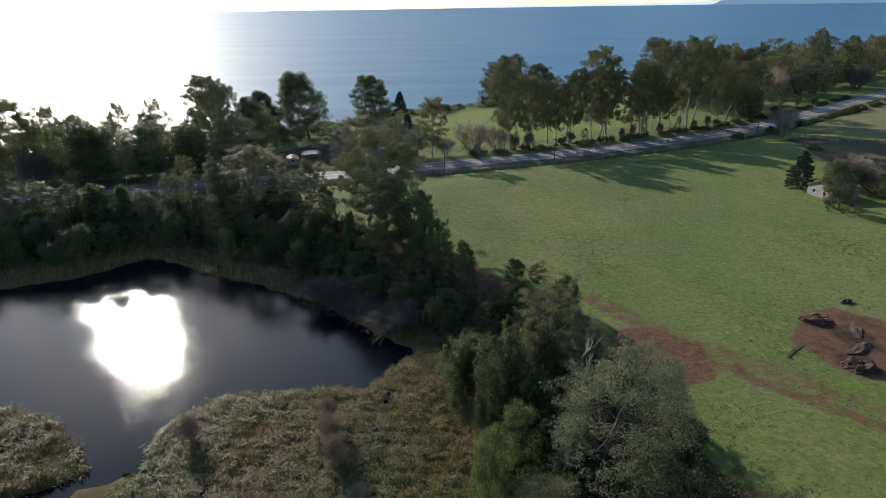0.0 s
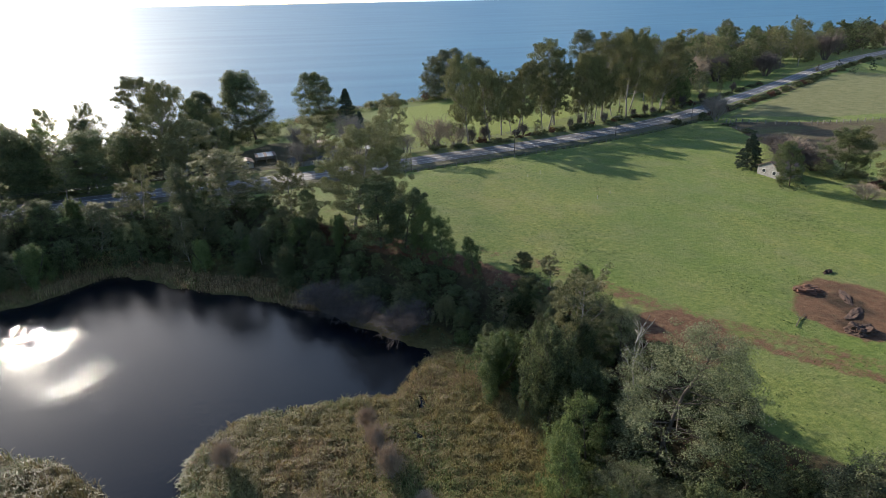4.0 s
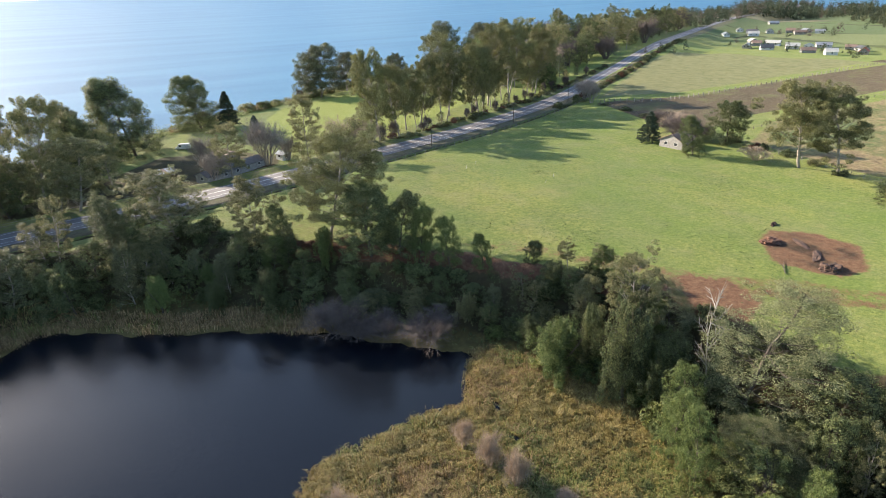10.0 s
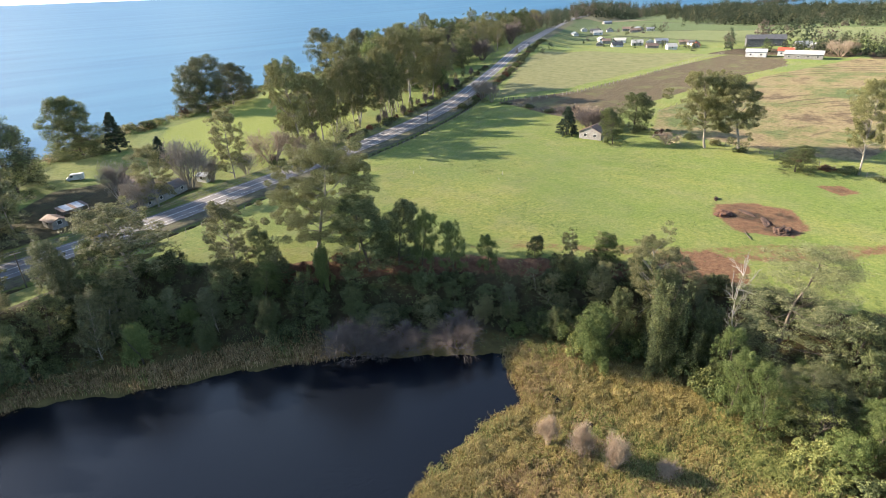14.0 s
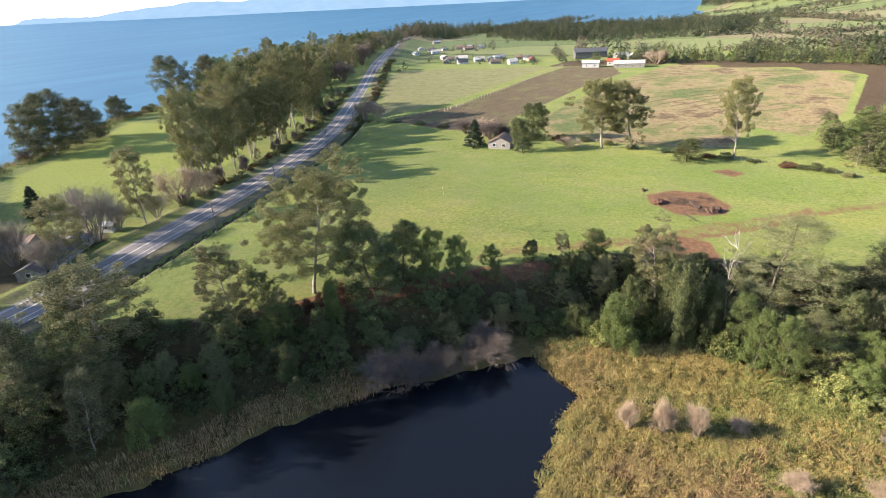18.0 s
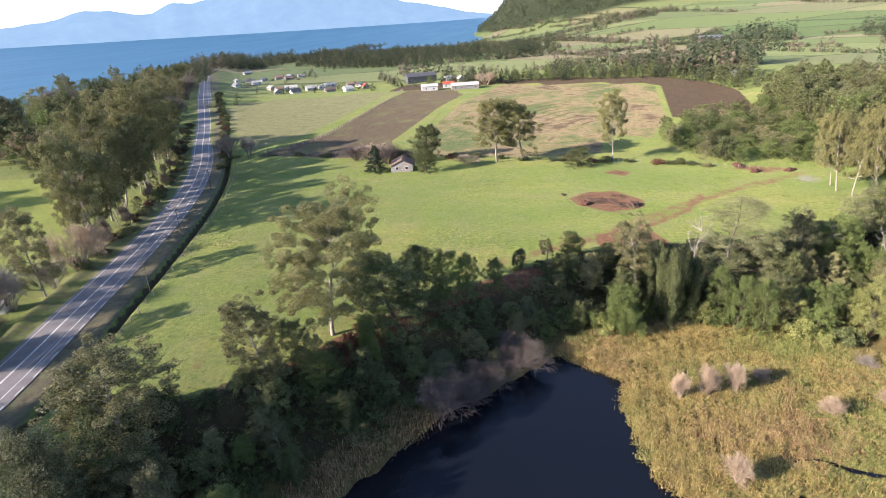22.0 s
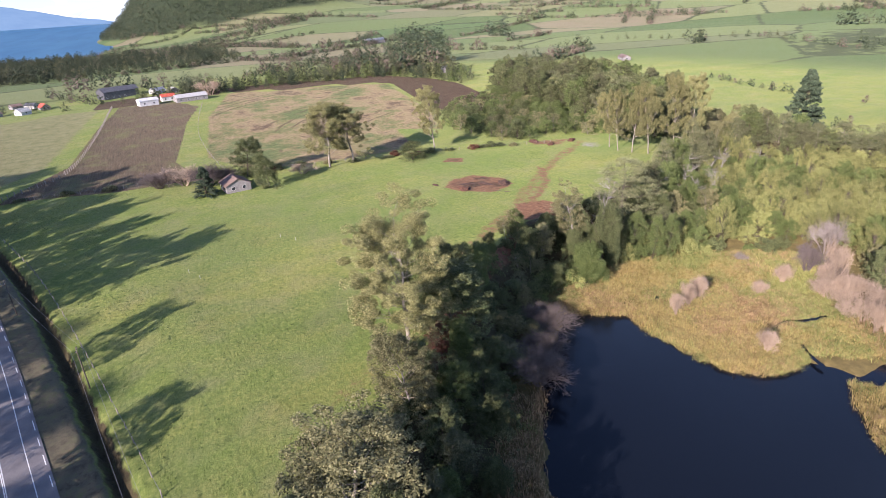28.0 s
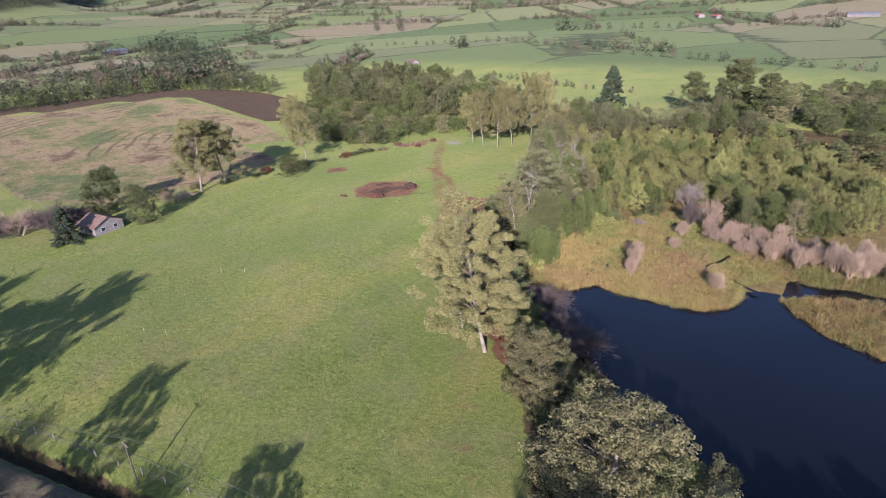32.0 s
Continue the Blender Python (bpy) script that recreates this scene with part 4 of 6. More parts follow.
def bare_mesh(seed, mat, spread=0.55, stems=12):
    """A leafless shrub about 5 m high: stems that fork again and again into a haze of fine twigs."""
    rng = np.random.RandomState(seed + 1700)
    V, F, o = [], [], 0
    a = np.zeros((stems, 3))
    w = np.arange(stems) * 2.4 + rng.rand(stems)
    a[:, 0], a[:, 1], a[:, 2] = 0.2 * np.cos(w), 0.2 * np.sin(w), -0.2
    d = np.stack([np.cos(w) * spread * (0.3 + rng.rand(stems)), np.sin(w) * spread * (0.3 + rng.rand(stems)), np.ones(stems)], 1)
    d /= np.linalg.norm(d, axis=1)[:, None]
    ln, rad = 1.7, 0.055
    for level, kids in enumerate((3, 4, 4, 3, 0)):
        b = a + d * (ln * (0.7 + 0.6 * rng.rand(len(a), 1)))
        v, f = spikes(a, b, np.full(len(a), rad), np.full(len(a), rad * 0.6))
        V.append(v); F.append(f + o)
        o += len(v)
        if not kids:
            break
        k = 0.45 + 0.55 * rng.rand(len(a) * kids, 1)
        a2, b2, d2 = np.repeat(a, kids, 0), np.repeat(b, kids, 0), np.repeat(d, kids, 0)
        a = a2 + (b2 - a2) * k
        d = d2 + rng.normal(size=a.shape) * (0.30 + 0.06 * level)
        d[:, 2] += 0.10 - 0.07 * level
        d /= np.linalg.norm(d, axis=1)[:, None]
        ln, rad = ln * 0.72, max(0.009, rad * 0.52)
    return mesh_np("bare_crown", np.concatenate(V), np.concatenate(F), [mat])


def snag_mesh(seed):
    """A dead tree with bare pale limbs, 10 m high."""
    rng = np.random.RandomState(seed + 2100)
    wood = Heap()
    top = limb(rng, (0, 0, -0.3), (0.05, 0, 1), 8.5, 0.05, 6)
    wood.tube(top, [0.16, 0.15, 0.125, 0.10, 0.075, 0.05, 0.02], 6)
    for i in range(16):
        q = top[2 + i % 5]
        w = i * 2.4
        lp = limb(rng, q, (math.cos(w), math.sin(w), 0.8), 1.6 + 1.6 * rng.rand(), 0.08, 4, 0.28)
        wood.tube(lp, [0.052, 0.043, 0.032, 0.021, 0.010], 5)
        for j in range(7):
            sp = limb(rng, along(lp, 0.25 + 0.1 * j), (lp[4] - lp[1]).normalized() + Vector(rng.normal(size=3)) * 0.6, 0.6 + 0.6 * rng.rand(), 0.1, 3, 0.25)
            wood.tube(sp, [0.034, 0.026, 0.018, 0.007], 3)
    return wood.mesh("bare_crown", M_GREYBARK)


STORE = {}


def stored(kind, variant):
    """The meshes of one kind and variant: made once and shared. Also how high and how wide they are."""
    key = (kind, variant)
    if key not in STORE:
        if kind == "conifer":
            m = dict(zip(("trunk", "crown"), conifer_meshes(variant)))
        elif kind == "vine":
            m = dict(zip(("trunk", "crown"), vine_meshes(variant, (M_BROAD, M_OLIVE, M_GREEN, M_BROAD)[variant % 4])))
        elif kind in ("swamp", "yellow"):
            m = dict(zip(("trunk", "crown"), dome_meshes(variant + (40 if kind == "yellow" else 0), M_SWAMP if kind == "swamp" else M_YELLOW)))
        elif kind == "bush":
            m = {"crown": bush_mesh(variant, (M_BROAD, M_GREEN, M_OLIVE, M_BROAD, M_YELLOW, M_RUSSET)[variant % 6])}
        elif kind == "bare":
            m = {"bare_crown": bare_mesh(variant, M_TWIGW if variant == 4 else M_TWIGH if variant >= 5 else M_TWIG if variant % 2 else M_TWIGG, 0.62 if variant in (2, 3) else 0.26 if variant == 4 else 0.5, 24 if variant in (0, 2, 4) else 14)}
        elif kind == "snag":
            m = {"bare_crown": snag_mesh(variant)}
        else:
            m = dict(zip(("trunk", "crown"), tree_meshes(kind, variant)))
        STORE[key] = m
    return STORE[key], {"bush": (3.0, 2.3), "bare": (5.0, 2.4)}.get(kind, (10.0, 3.3))


NAMES = dict(eucalyptus="eucalyptus_tree", gum="gum_tree", broadleaf="evergreen_tree", dense="evergreen_tree", green="leafy_tree", olive="beech_tree", layered="layered_tree", pine="pine_tree", yellow="swamp_tree", swamp="swamp_tree", umbrella="flat_topped_tree",
             conifer="conifer_tree", vine="vine_covered_tree", bush="bush", bare="leafless_shrub", snag="dead_tree")
LABELS = dict(gum="broad dark gum tree with dense grey-green rounded crown", eucalyptus="tall open eucalyptus with pale trunk and grey-green leaves", broadleaf="dense dark evergreen tree with rounded crown", dense="great dark evergreen tree, dense down to the ground", green="leafy fresh green tree with dense crown",
              olive="southern beech with olive-green crown and pale trunk", layered="old beech with flat grey-green foliage layers", pine="tall dark pine with irregular crown", yellow="low yellow-green swamp tree in a dense thicket",
              swamp="low dark olive tree with rounded crown in a wet wood", umbrella="flat-topped tree with a bare forking trunk", conifer="dense dark green cone-shaped conifer", vine="tree smothered in hanging green climbing plants", bush="dense leafy bush in the undergrowth",
              bare="leafless shrub of fine pinkish grey twigs", snag="dead tree with bare bleached limbs")
plant_rng = random.Random(11)


def plant(kind, x, y, height, radius, variant=None, group="", sink=0.15, label="", lod=0):
    """One plant on the ground, scaled to its height and crown radius."""
    if variant is None:
        variant = plant_rng.randrange({"bush": 6, "bare": 4, "snag": 2, "vine": 4, "umbrella": 1}.get(kind, 3))
    if kind not in ("bush", "bare", "snag", "vine", "conifer", "swamp", "yellow"):
        variant += lod
    meshes, (h0, r0) = stored(kind, variant)
    ob = new(NAMES[kind], None)
    sx = radius / r0
    turn = plant_rng.random() * 360
    ob.matrix_basis = pose(x, y, z_at(x, y) - sink, 0, 0, turn) @ Matrix.Diagonal((sx, sx, height / h0, 1))
    for nm, me in meshes.items():
        link(nm, me, ob)
    return tagged(ob, label or LABELS[kind], "shrub" if kind in ("bush", "bare") else "tree", group)


def plants(kind, rows, group=""):
    for row in rows:
        plant(kind, *row, group=group)

# ---- trees near the pond and along the road ----
plants("eucalyptus", [(-13.0, 129, 22.5, 9.8, 3), (-85, 246, 26, 11, 1), (-70, 195, 28, 8.5, 2), (-105, 187, 20, 8, 0), (-123, 178, 26, 9, 1), (-140, 172, 24, 9, 2)])
plants("eucalyptus", [(33.6, 210.7, 31, 9, 0), (42.8, 213.6, 26, 9.5, 1), (50.1, 223.4, 24, 8.5, 2), (57.5, 224.8, 27, 9, 0), (72.5, 230.8, 26, 9, 1), (77.4, 236.5, 33, 10.5, 2), (90.7, 234.4, 28, 9, 0), (95.1, 243.1, 28, 9, 1), (103.3, 246.2, 35, 11, 2), (116.1, 247.2, 36, 11, 0), (123.0, 257.6, 32, 10, 1), (137.1, 255.1, 26, 9, 2), (143.7, 266.2, 30, 9, 0)], "eucalyptus row along the road")
plants("eucalyptus", [(116.5, 106, 23.5, 10.5, 1), (118, 96.5, 22, 10.5, 0), (114, 64, 24, 7, 2), (61, 4, 24, 5.5), (57, -3, 27, 6), (66, 7, 22, 5), (72, 8, 22, 5), (54, -9, 26, 6), (78, 7, 20, 5)])
plants("gum", [(46, 319, 26, 13, 1), (64, 328, 20, 10, 0), (40, 323, 21, 8, 2), (76, 336, 15, 7, 1)], "trees on the lake shore")
plants("gum", [(122, 382, 14, 6, 2), (152, 368, 30, 12, 1), (172, 368, 27, 10, 0), (112, 372, 12, 6, 0)], "trees on the lake shore")
plants("dense", [(-46, 241, 27, 13, 0), (-19.5, 275, 22.5, 10.5, 1), (-62, 240, 20, 9, 1)])
plants("yellow", [(166, 344, 24, 5.5, 1), (178, 350, 24, 5, 2)])
plants("broadleaf", [(-57, 209, 22, 8), (-8, 118, 15, 7.6), (-3, 115, 13, 5), (103, 131, 12, 4.6), (123, 135, 14.5, 6.6), (-22, 131.5, 9, 2.6), (17, 97, 5, 1.9), (106, 77, 7, 5), (-100, 176, 18, 8), (-88, 181, 18, 9)])
plants("olive", [(-41.5, 150, 16.5, 9), (-26.8, 135.2, 14.5, 5.2), (-50, 142, 11, 5), (-75, 196, 16, 7), (-62, 186, 19, 9), (4, 202, 21, 6), (-22, 193, 16, 6)])
plants("green", [(0, 111.5, 12, 3), (4, 106.5, 10.5, 3), (8.5, 101.5, 8, 2.2), (23, 84, 6.5, 2.6), (150, 263, 14, 6), (158, 268, 13, 5), (-26, 128, 8, 3.5)])
plants("conifer", [(105, 150.5, 10.5, 4.4), (-9, 272, 15, 5), (50, -64, 25, 8.5), (-5, 238, 10, 3.6)])
plants("pine", [(5, -90, 27, 13), (-12, -84, 22, 10), (22, -96, 20, 9)])
plants("umbrella", [(17.2, 71, 19, 5.2), (24.5, 85.5, 6, 2.4), (20, 90, 6, 2)])
plants("vine", [(11, 66, 18, 5.0, 0), (6, 76, 11, 5.8, 2), (14.5, 61, 14, 4.2, 3), (8, 84, 7, 4, 3), (17, 70, 15, 3.8, 0), (13, 75, 12, 3.4, 3), (15, 66, 11, 3.6, 2), (-48, 133, 9, 3.6, 2), (-38, 128, 7, 3, 0), (-28, 122, 8, 3.2, 3)])
plants("snag", [(20.7, 59.2, 19.5, 3.4, 0), (33, 27, 11, 4, 0), (26, 10, 13, 5, 1), (38, -3, 12, 5, 0), (27, 20, 12, 5, 1), (-5, 125, 12, 3, 1), (38, 8, 14, 4.5, 0), (42, -11, 14, 4.5, 1), (39, -25, 13, 4.5, 0), (34, 16, 13, 4, 1)])
plants("layered", [(20, 53, 23, 8.8, 0), (23, 68, 11, 4.4, 1), (15, 45, 11, 5, 2)])
plants("bare", [(-20, 108, 8, 5.8, 0), (-6, 96, 7, 5.4, 0), (-13, 102, 5.5, 4.2, 0), (-17, 104, 4.5, 3.4, 0), (19, 205, 15, 7, 3), (28, 207, 10, 5, 3), (-9, 204, 19, 8, 5), (-27, 207, 15, 6, 6), (-27, 193, 11, 4.5, 5), (-2, 205, 10, 4, 6), (9, 204, 9, 4, 5), (118, 149, 10, 6.5, 2), (124, 156, 9, 6, 3), (126, 164, 8, 6, 0), (121, 143, 7, 4.5, 2), (113, 117, 5, 4.6, 3), (150, 232, 13, 6, 5), (141, 218, 12, 4, 6)])
plants("bare", [(-14.9, 69.6, 6.4, 1.9, 4), (-13.8, 64.8, 7.4, 2.1, 4), (-12.6, 60.4, 7.4, 2.1, 4), (-33.8, 66.6, 6.2, 2.2, 4), (-18.2, 48, 4.4, 2.2, 4), (-17.3, 39, 6.2, 2.4, 4), (-9, 55, 3.2, 1.8, 4), (-11.7, 14.6, 11.5, 4.8, 5), (-4, 36, 2.8, 2.2, 6)], "leafless shrubs in the reeds")
wr = random.Random(5)
for i in range(42):
    k = i / 41
    plant("bare", -17 - 50 * k + wr.uniform(-2.5, 2.5), 27 + 14 * math.sin(min(1.0, 1.7 * k) * 1.5) + wr.uniform(-9, 6) * (1 - 0.5 * k), wr.uniform(5, 11.5), wr.uniform(1.6, 3.0), wr.choice((1, 1, 4, 3, 0)), "leafless willows at the water's edge")


def fill(poly, step, seed, want):
    """Loose points within an area, not nearer to one another than about a step."""
    r = random.Random(seed)
    xs, ys = [q[0] for q in poly], [q[1] for q in poly]
    pts = []
    yy = min(ys)
    row = 0
    while yy < max(ys):
        xx = min(xs) + (row % 2) * step / 2
        while xx < max(xs):
            pts.append((xx + r.uniform(-0.4, 0.4) * step, yy + r.uniform(-0.4, 0.4) * step))
            xx += step
        yy += step * 0.87
        row += 1
    a = np.array(pts)
    keep = inside(a[:, 0], a[:, 1], poly)
    return [(float(q[0]), float(q[1]), r) for q, k in zip(a, keep) if k][:want]


# the wet wood south-east of the reeds
WOOD_A = [(8, 60), (22, 50), (36, 30), (47, 6), (54, -12), (50, -45), (30, -58), (0, -70), (-30, -60), (-60, -20), (-62, 10), (-42, 26), (-28, 30), (-14, 8), (1, 18), (5, 40)]
for x, y, r in fill(WOOD_A, 4.9, 3, 460):
    if x > 22 and y > 50 or math.hypot(x - 20, y - 53) < 6:
        continue
    edge = float(area(np.array([x]), np.array([y]), BASIN)[()][0])
    if edge < 9:
        plant(r.choice(("gum", "green", "layered", "broadleaf", "gum")), x, y, r.uniform(9, 14), r.uniform(4, 5.2), lod=10)
    else:
        pale = -2 < x < 13 and y > 14
        plant(r.choice(("yellow", "green", "yellow", "green")) if pale else r.choice(("green", "broadleaf", "olive", "green")) if y > 14 else r.choice(("swamp", "swamp", "swamp", "swamp", "yellow", "green")), x, y, r.uniform(5, 13), r.uniform(2.4, 4.0), group="swamp wood", lod=10)
WOOD_G = [(60, -18), (74, -24), (72, -46), (52, -52), (48, -16)]
for x, y, r in fill(WOOD_G, 6.6, 23, 60):
    plant(r.choice(("olive", "green", "eucalyptus", "olive", "yellow")), x, y, r.uniform(8, 12.5), r.uniform(3.4, 4.6), group="swamp wood", lod=10)
# the gully wood east of the meadow
WOOD_B = [(106, 30), (128, 36), (152, 40), (185, 24), (195, -6), (250, -50), (225, -85), (190, -100), (138, -80), (112, -67), (88, -42), (62, -16), (84, -10), (100, 4)]
for x, y, r in fill(WOOD_B, 8.2, 4, 250):
    front = y > -22 and x > 85
    kind = r.choice(("green", "broadleaf", "green", "olive")) if front else r.choice(("pine", "pine", "broadleaf", "gum", "green", "pine"))
    hh = r.uniform(5, 8) if front else r.uniform(12, 18)
    plant(kind, x, y, hh, hh * 0.36 + (1.6 if front else 0), group="gully wood", lod=20)
# the dark wood to the south
WOOD_C = [(-64, -36), (-14, -66), (14, -108), (-20, -150), (-60, -200), (-150, -150), (-130, -40)]
for x, y, r in fill(WOOD_C, 10.5, 6, 170):
    plant(r.choice(("broadleaf", "pine", "broadleaf", "green", "olive")), x, y, r.uniform(6, 10.5), r.uniform(4.4, 6.2), group="southern wood", lod=20)
# trees between pond and road, north-west
WOOD_D = [(-150, 132), (-97, 126), (-72, 142), (-52, 138), (-44, 140), (-50, 153), (-90, 151), (-150, 146)]
for x, y, r in fill(WOOD_D, 5.6, 7, 80):
    plant(r.choice(("broadleaf", "gum", "broadleaf", "olive", "vine")), x, y, r.uniform(6.5, 11) if x < -66 else r.uniform(8, 14.5), r.uniform(3.4, 5.0), lod=10)
# trees between the road and the lake, west
WOOD_E = [(-180, 166), (-110, 172), (-62, 182), (-50, 200), (-72, 240), (-100, 236), (-180, 200)]
for x, y, r in fill(WOOD_E, 9.6, 8, 64):
    plant(r.choice(("broadleaf", "eucalyptus", "olive", "green", "bare")), x, y, r.uniform(10, 20), r.uniform(4.5, 6.5), lod=10)
# lake-side wood along the road, east
WOOD_F = [(150, 262), (216, 296), (300, 340), (395, 392), (500, 452), (480, 505), (340, 452), (225, 405), (170, 385), (120, 345), (132, 300)]
for x, y, r in fill(WOOD_F, 15.0, 9, 130):
    hh = r.uniform(10, 24)
    plant(r.choice(("broadleaf", "eucalyptus", "green", "olive", "broadleaf", "bare")), x, y, hh, hh * 0.3 + 2, lod=20)
# small trees on the pond's steep bank
tb = random.Random(41)
BANK = smooth_line([(-44, 140), (-30, 131), (-20, 124), (-8, 113), (4, 103), (12, 94), (18, 84), (22, 74)], 2.6)
for x, y in BANK:
    low = -17 < x < 14
    plant(tb.choice(("broadleaf", "gum", "broadleaf", "olive", "vine")), x + tb.uniform(-3, 3) - 3.5 * low, y + tb.uniform(-4, 2) - 3.5 * low, tb.uniform(3.5, 6.5) if low else tb.uniform(5, 10), tb.uniform(2.0, 3.4), lod=10)
# bushes on the bank, the lake bluff and the hedges
br = random.Random(21)
made = 0
while made < 132:
    x, y = br.uniform(-120, 45), br.uniform(20, 155)
    b = float(area(np.array([x]), np.array([y]), BASIN)[0])
    wet = float(area(np.array([x]), np.array([y]), POND)[0])
    reed = float(area(np.array([x]), np.array([y]), REEDS)[0])
    if (5.0 if -18 < x < 16 and y > 80 else 0.8) < b < 14 and wet < -2.2 and reed < -0.5:
        s = br.uniform(1.5, 3.2)
        plant("bush", x, y, s * 1.35, s, br.choice((0, 0, 3, 0, 2, 0, 3)))
        made += 1
EDGE = smooth_line([(4, 90), (8.5, 80), (11, 70), (12, 60), (9, 47), (2, 34), (-6, 22)], 4.2)
for x, y in EDGE:
    s = br.uniform(1.8, 3.6)
    plant("bush", x + br.uniform(-1.5, 2.5), y + br.uniform(-1.5, 1.5), s * br.uniform(1.1, 1.6), s, br.choice((1, 1, 4, 0)), "bushes at the reeds' edge")
HEDGE = [(142, 226), (135, 171), (127, 132), (119, 91), (110, 51), (104, 34)]
for (ax, ay), (bx, by) in zip(HEDGE[:-1], HEDGE[1:]):
    for i in range(5):
        k = (i + br.random()) / 5
        plant("bush", ax + (bx - ax) * k + br.uniform(-1.5, 1.5), ay + (by - ay) * k, br.uniform(1.0, 2.6), br.uniform(1.6, 3), br.choice((0, 2, 3, 5)), "field hedge")
for i in range(58):
    k = (i + br.uniform(-0.8, 0.8)) / 57
    x = 20 + 200 * k
    plant("bush", x, np.interp(x, ROAD_X, ROAD_Y) + 9.2 + br.uniform(-1.2, 2.0), br.uniform(0.7, 2.6), br.uniform(1.4, 3.4), br.choice((0, 0, 2, 3, 5)), "roadside hedge")


for x, y in [(-15, 125), (-18, 126.5), (-11, 124), (-20.5, 129)]:
    plant("bush", x, y, br.uniform(1.6, 2.6), br.uniform(1.6, 2.4), 5, label="bush of dark russet leaves below the eucalyptus")


for i in range(18):
    x = -14 + 9.5 * i + br.uniform(-3, 3)
    plant("bush", x, np.interp(x, SHORE_X, SHORE_Y) - br.uniform(7, 17), br.uniform(2, 4.6), br.uniform(2.4, 4.6), br.choice((0, 3, 2, 5)), "bushes along the lake bluff")


# low tangled undergrowth that covers the bank
ur = np.random.RandomState(77)
q = np.stack([ur.uniform(-150, 60, 26000), ur.uniform(-20, 160, 26000)], 1)
q = q[(area(q[:, 0], q[:, 1], BASIN) > 0.3) & (area(q[:, 0], q[:, 1], POND) < -1.6) & (area(q[:, 0], q[:, 1], REEDS) < -0.4)]
q = q[(area(q[:, 0], q[:, 1], BASIN) > np.where((q[:, 0] > -18) & (q[:, 0] < 16) & (q[:, 1] > 80), 4.5 + 1.5 * ur.normal(size=len(q)), 0.3))]
q = q[(area(q[:, 0], q[:, 1], BASIN) < 16 + 3 * ur.normal(size=len(q)))][:3600]
v, f = leaves(np.stack([q[:, 0], q[:, 1], lie(q[:, 0], q[:, 1]) + 0.25 + 0.5 * ur.rand(len(q))], 1), 0.5 + 0.8 * ur.rand(len(q)), 34, 0.13, ur, 0.75, 0.5)
rim = area(q[:, 0], q[:, 1], BASIN)
tint = np.repeat((wave(q[:, 0], q[:, 1], 5, 0.3) + 0.9 * ur.normal(size=len(q)) > 0.8).astype(np.int32) + (wave(q[:, 0], q[:, 1], 4, 1.9) + 0.9 * ur.normal(size=len(q)) > np.where((rim < 4) & (q[:, 0] > -25), 0.2, 1.5)).astype(np.int32), 34)
tagged(link("undergrowth", mesh_np("undergrowth", v, f, [M_BROAD, M_GREEN, M_RUSSET], tint)), "tangled dark green undergrowth on the pond bank", "undergrowth", kind="stuff")


# scrub along the lake bluff
q = np.stack([ur.uniform(-150, 330, 2600), np.zeros(2600)], 1)
q[:, 1] = np.interp(q[:, 0], SHORE_X, SHORE_Y) - 3 - 17 * ur.rand(2600) ** 1.4
q = q[(seg_dist(q[:, 0], q[:, 1], ROAD_LINE, False)[0] > 14)]
v, f = leaves(np.stack([q[:, 0], q[:, 1], lie(q[:, 0], q[:, 1]) + 0.5 + 0.9 * ur.rand(len(q))], 1), 0.9 + 1.8 * ur.rand(len(q)) ** 2, 40, 0.24, ur, 0.8, 0.5)
tint = np.repeat(np.clip((2 + 1.6 * wave(q[:, 0], q[:, 1], 9, 0.3) + 0.9 * ur.normal(size=len(q))).astype(np.int32), 0, 3), 40)
tagged(link("bluff_scrub", mesh_np("bluff_scrub", v, f, [M_BROAD, M_GREEN, M_OLIVE, M_REEDB], tint)), "mixed brown and green scrub on the lake bluff", "scrub", kind="stuff")


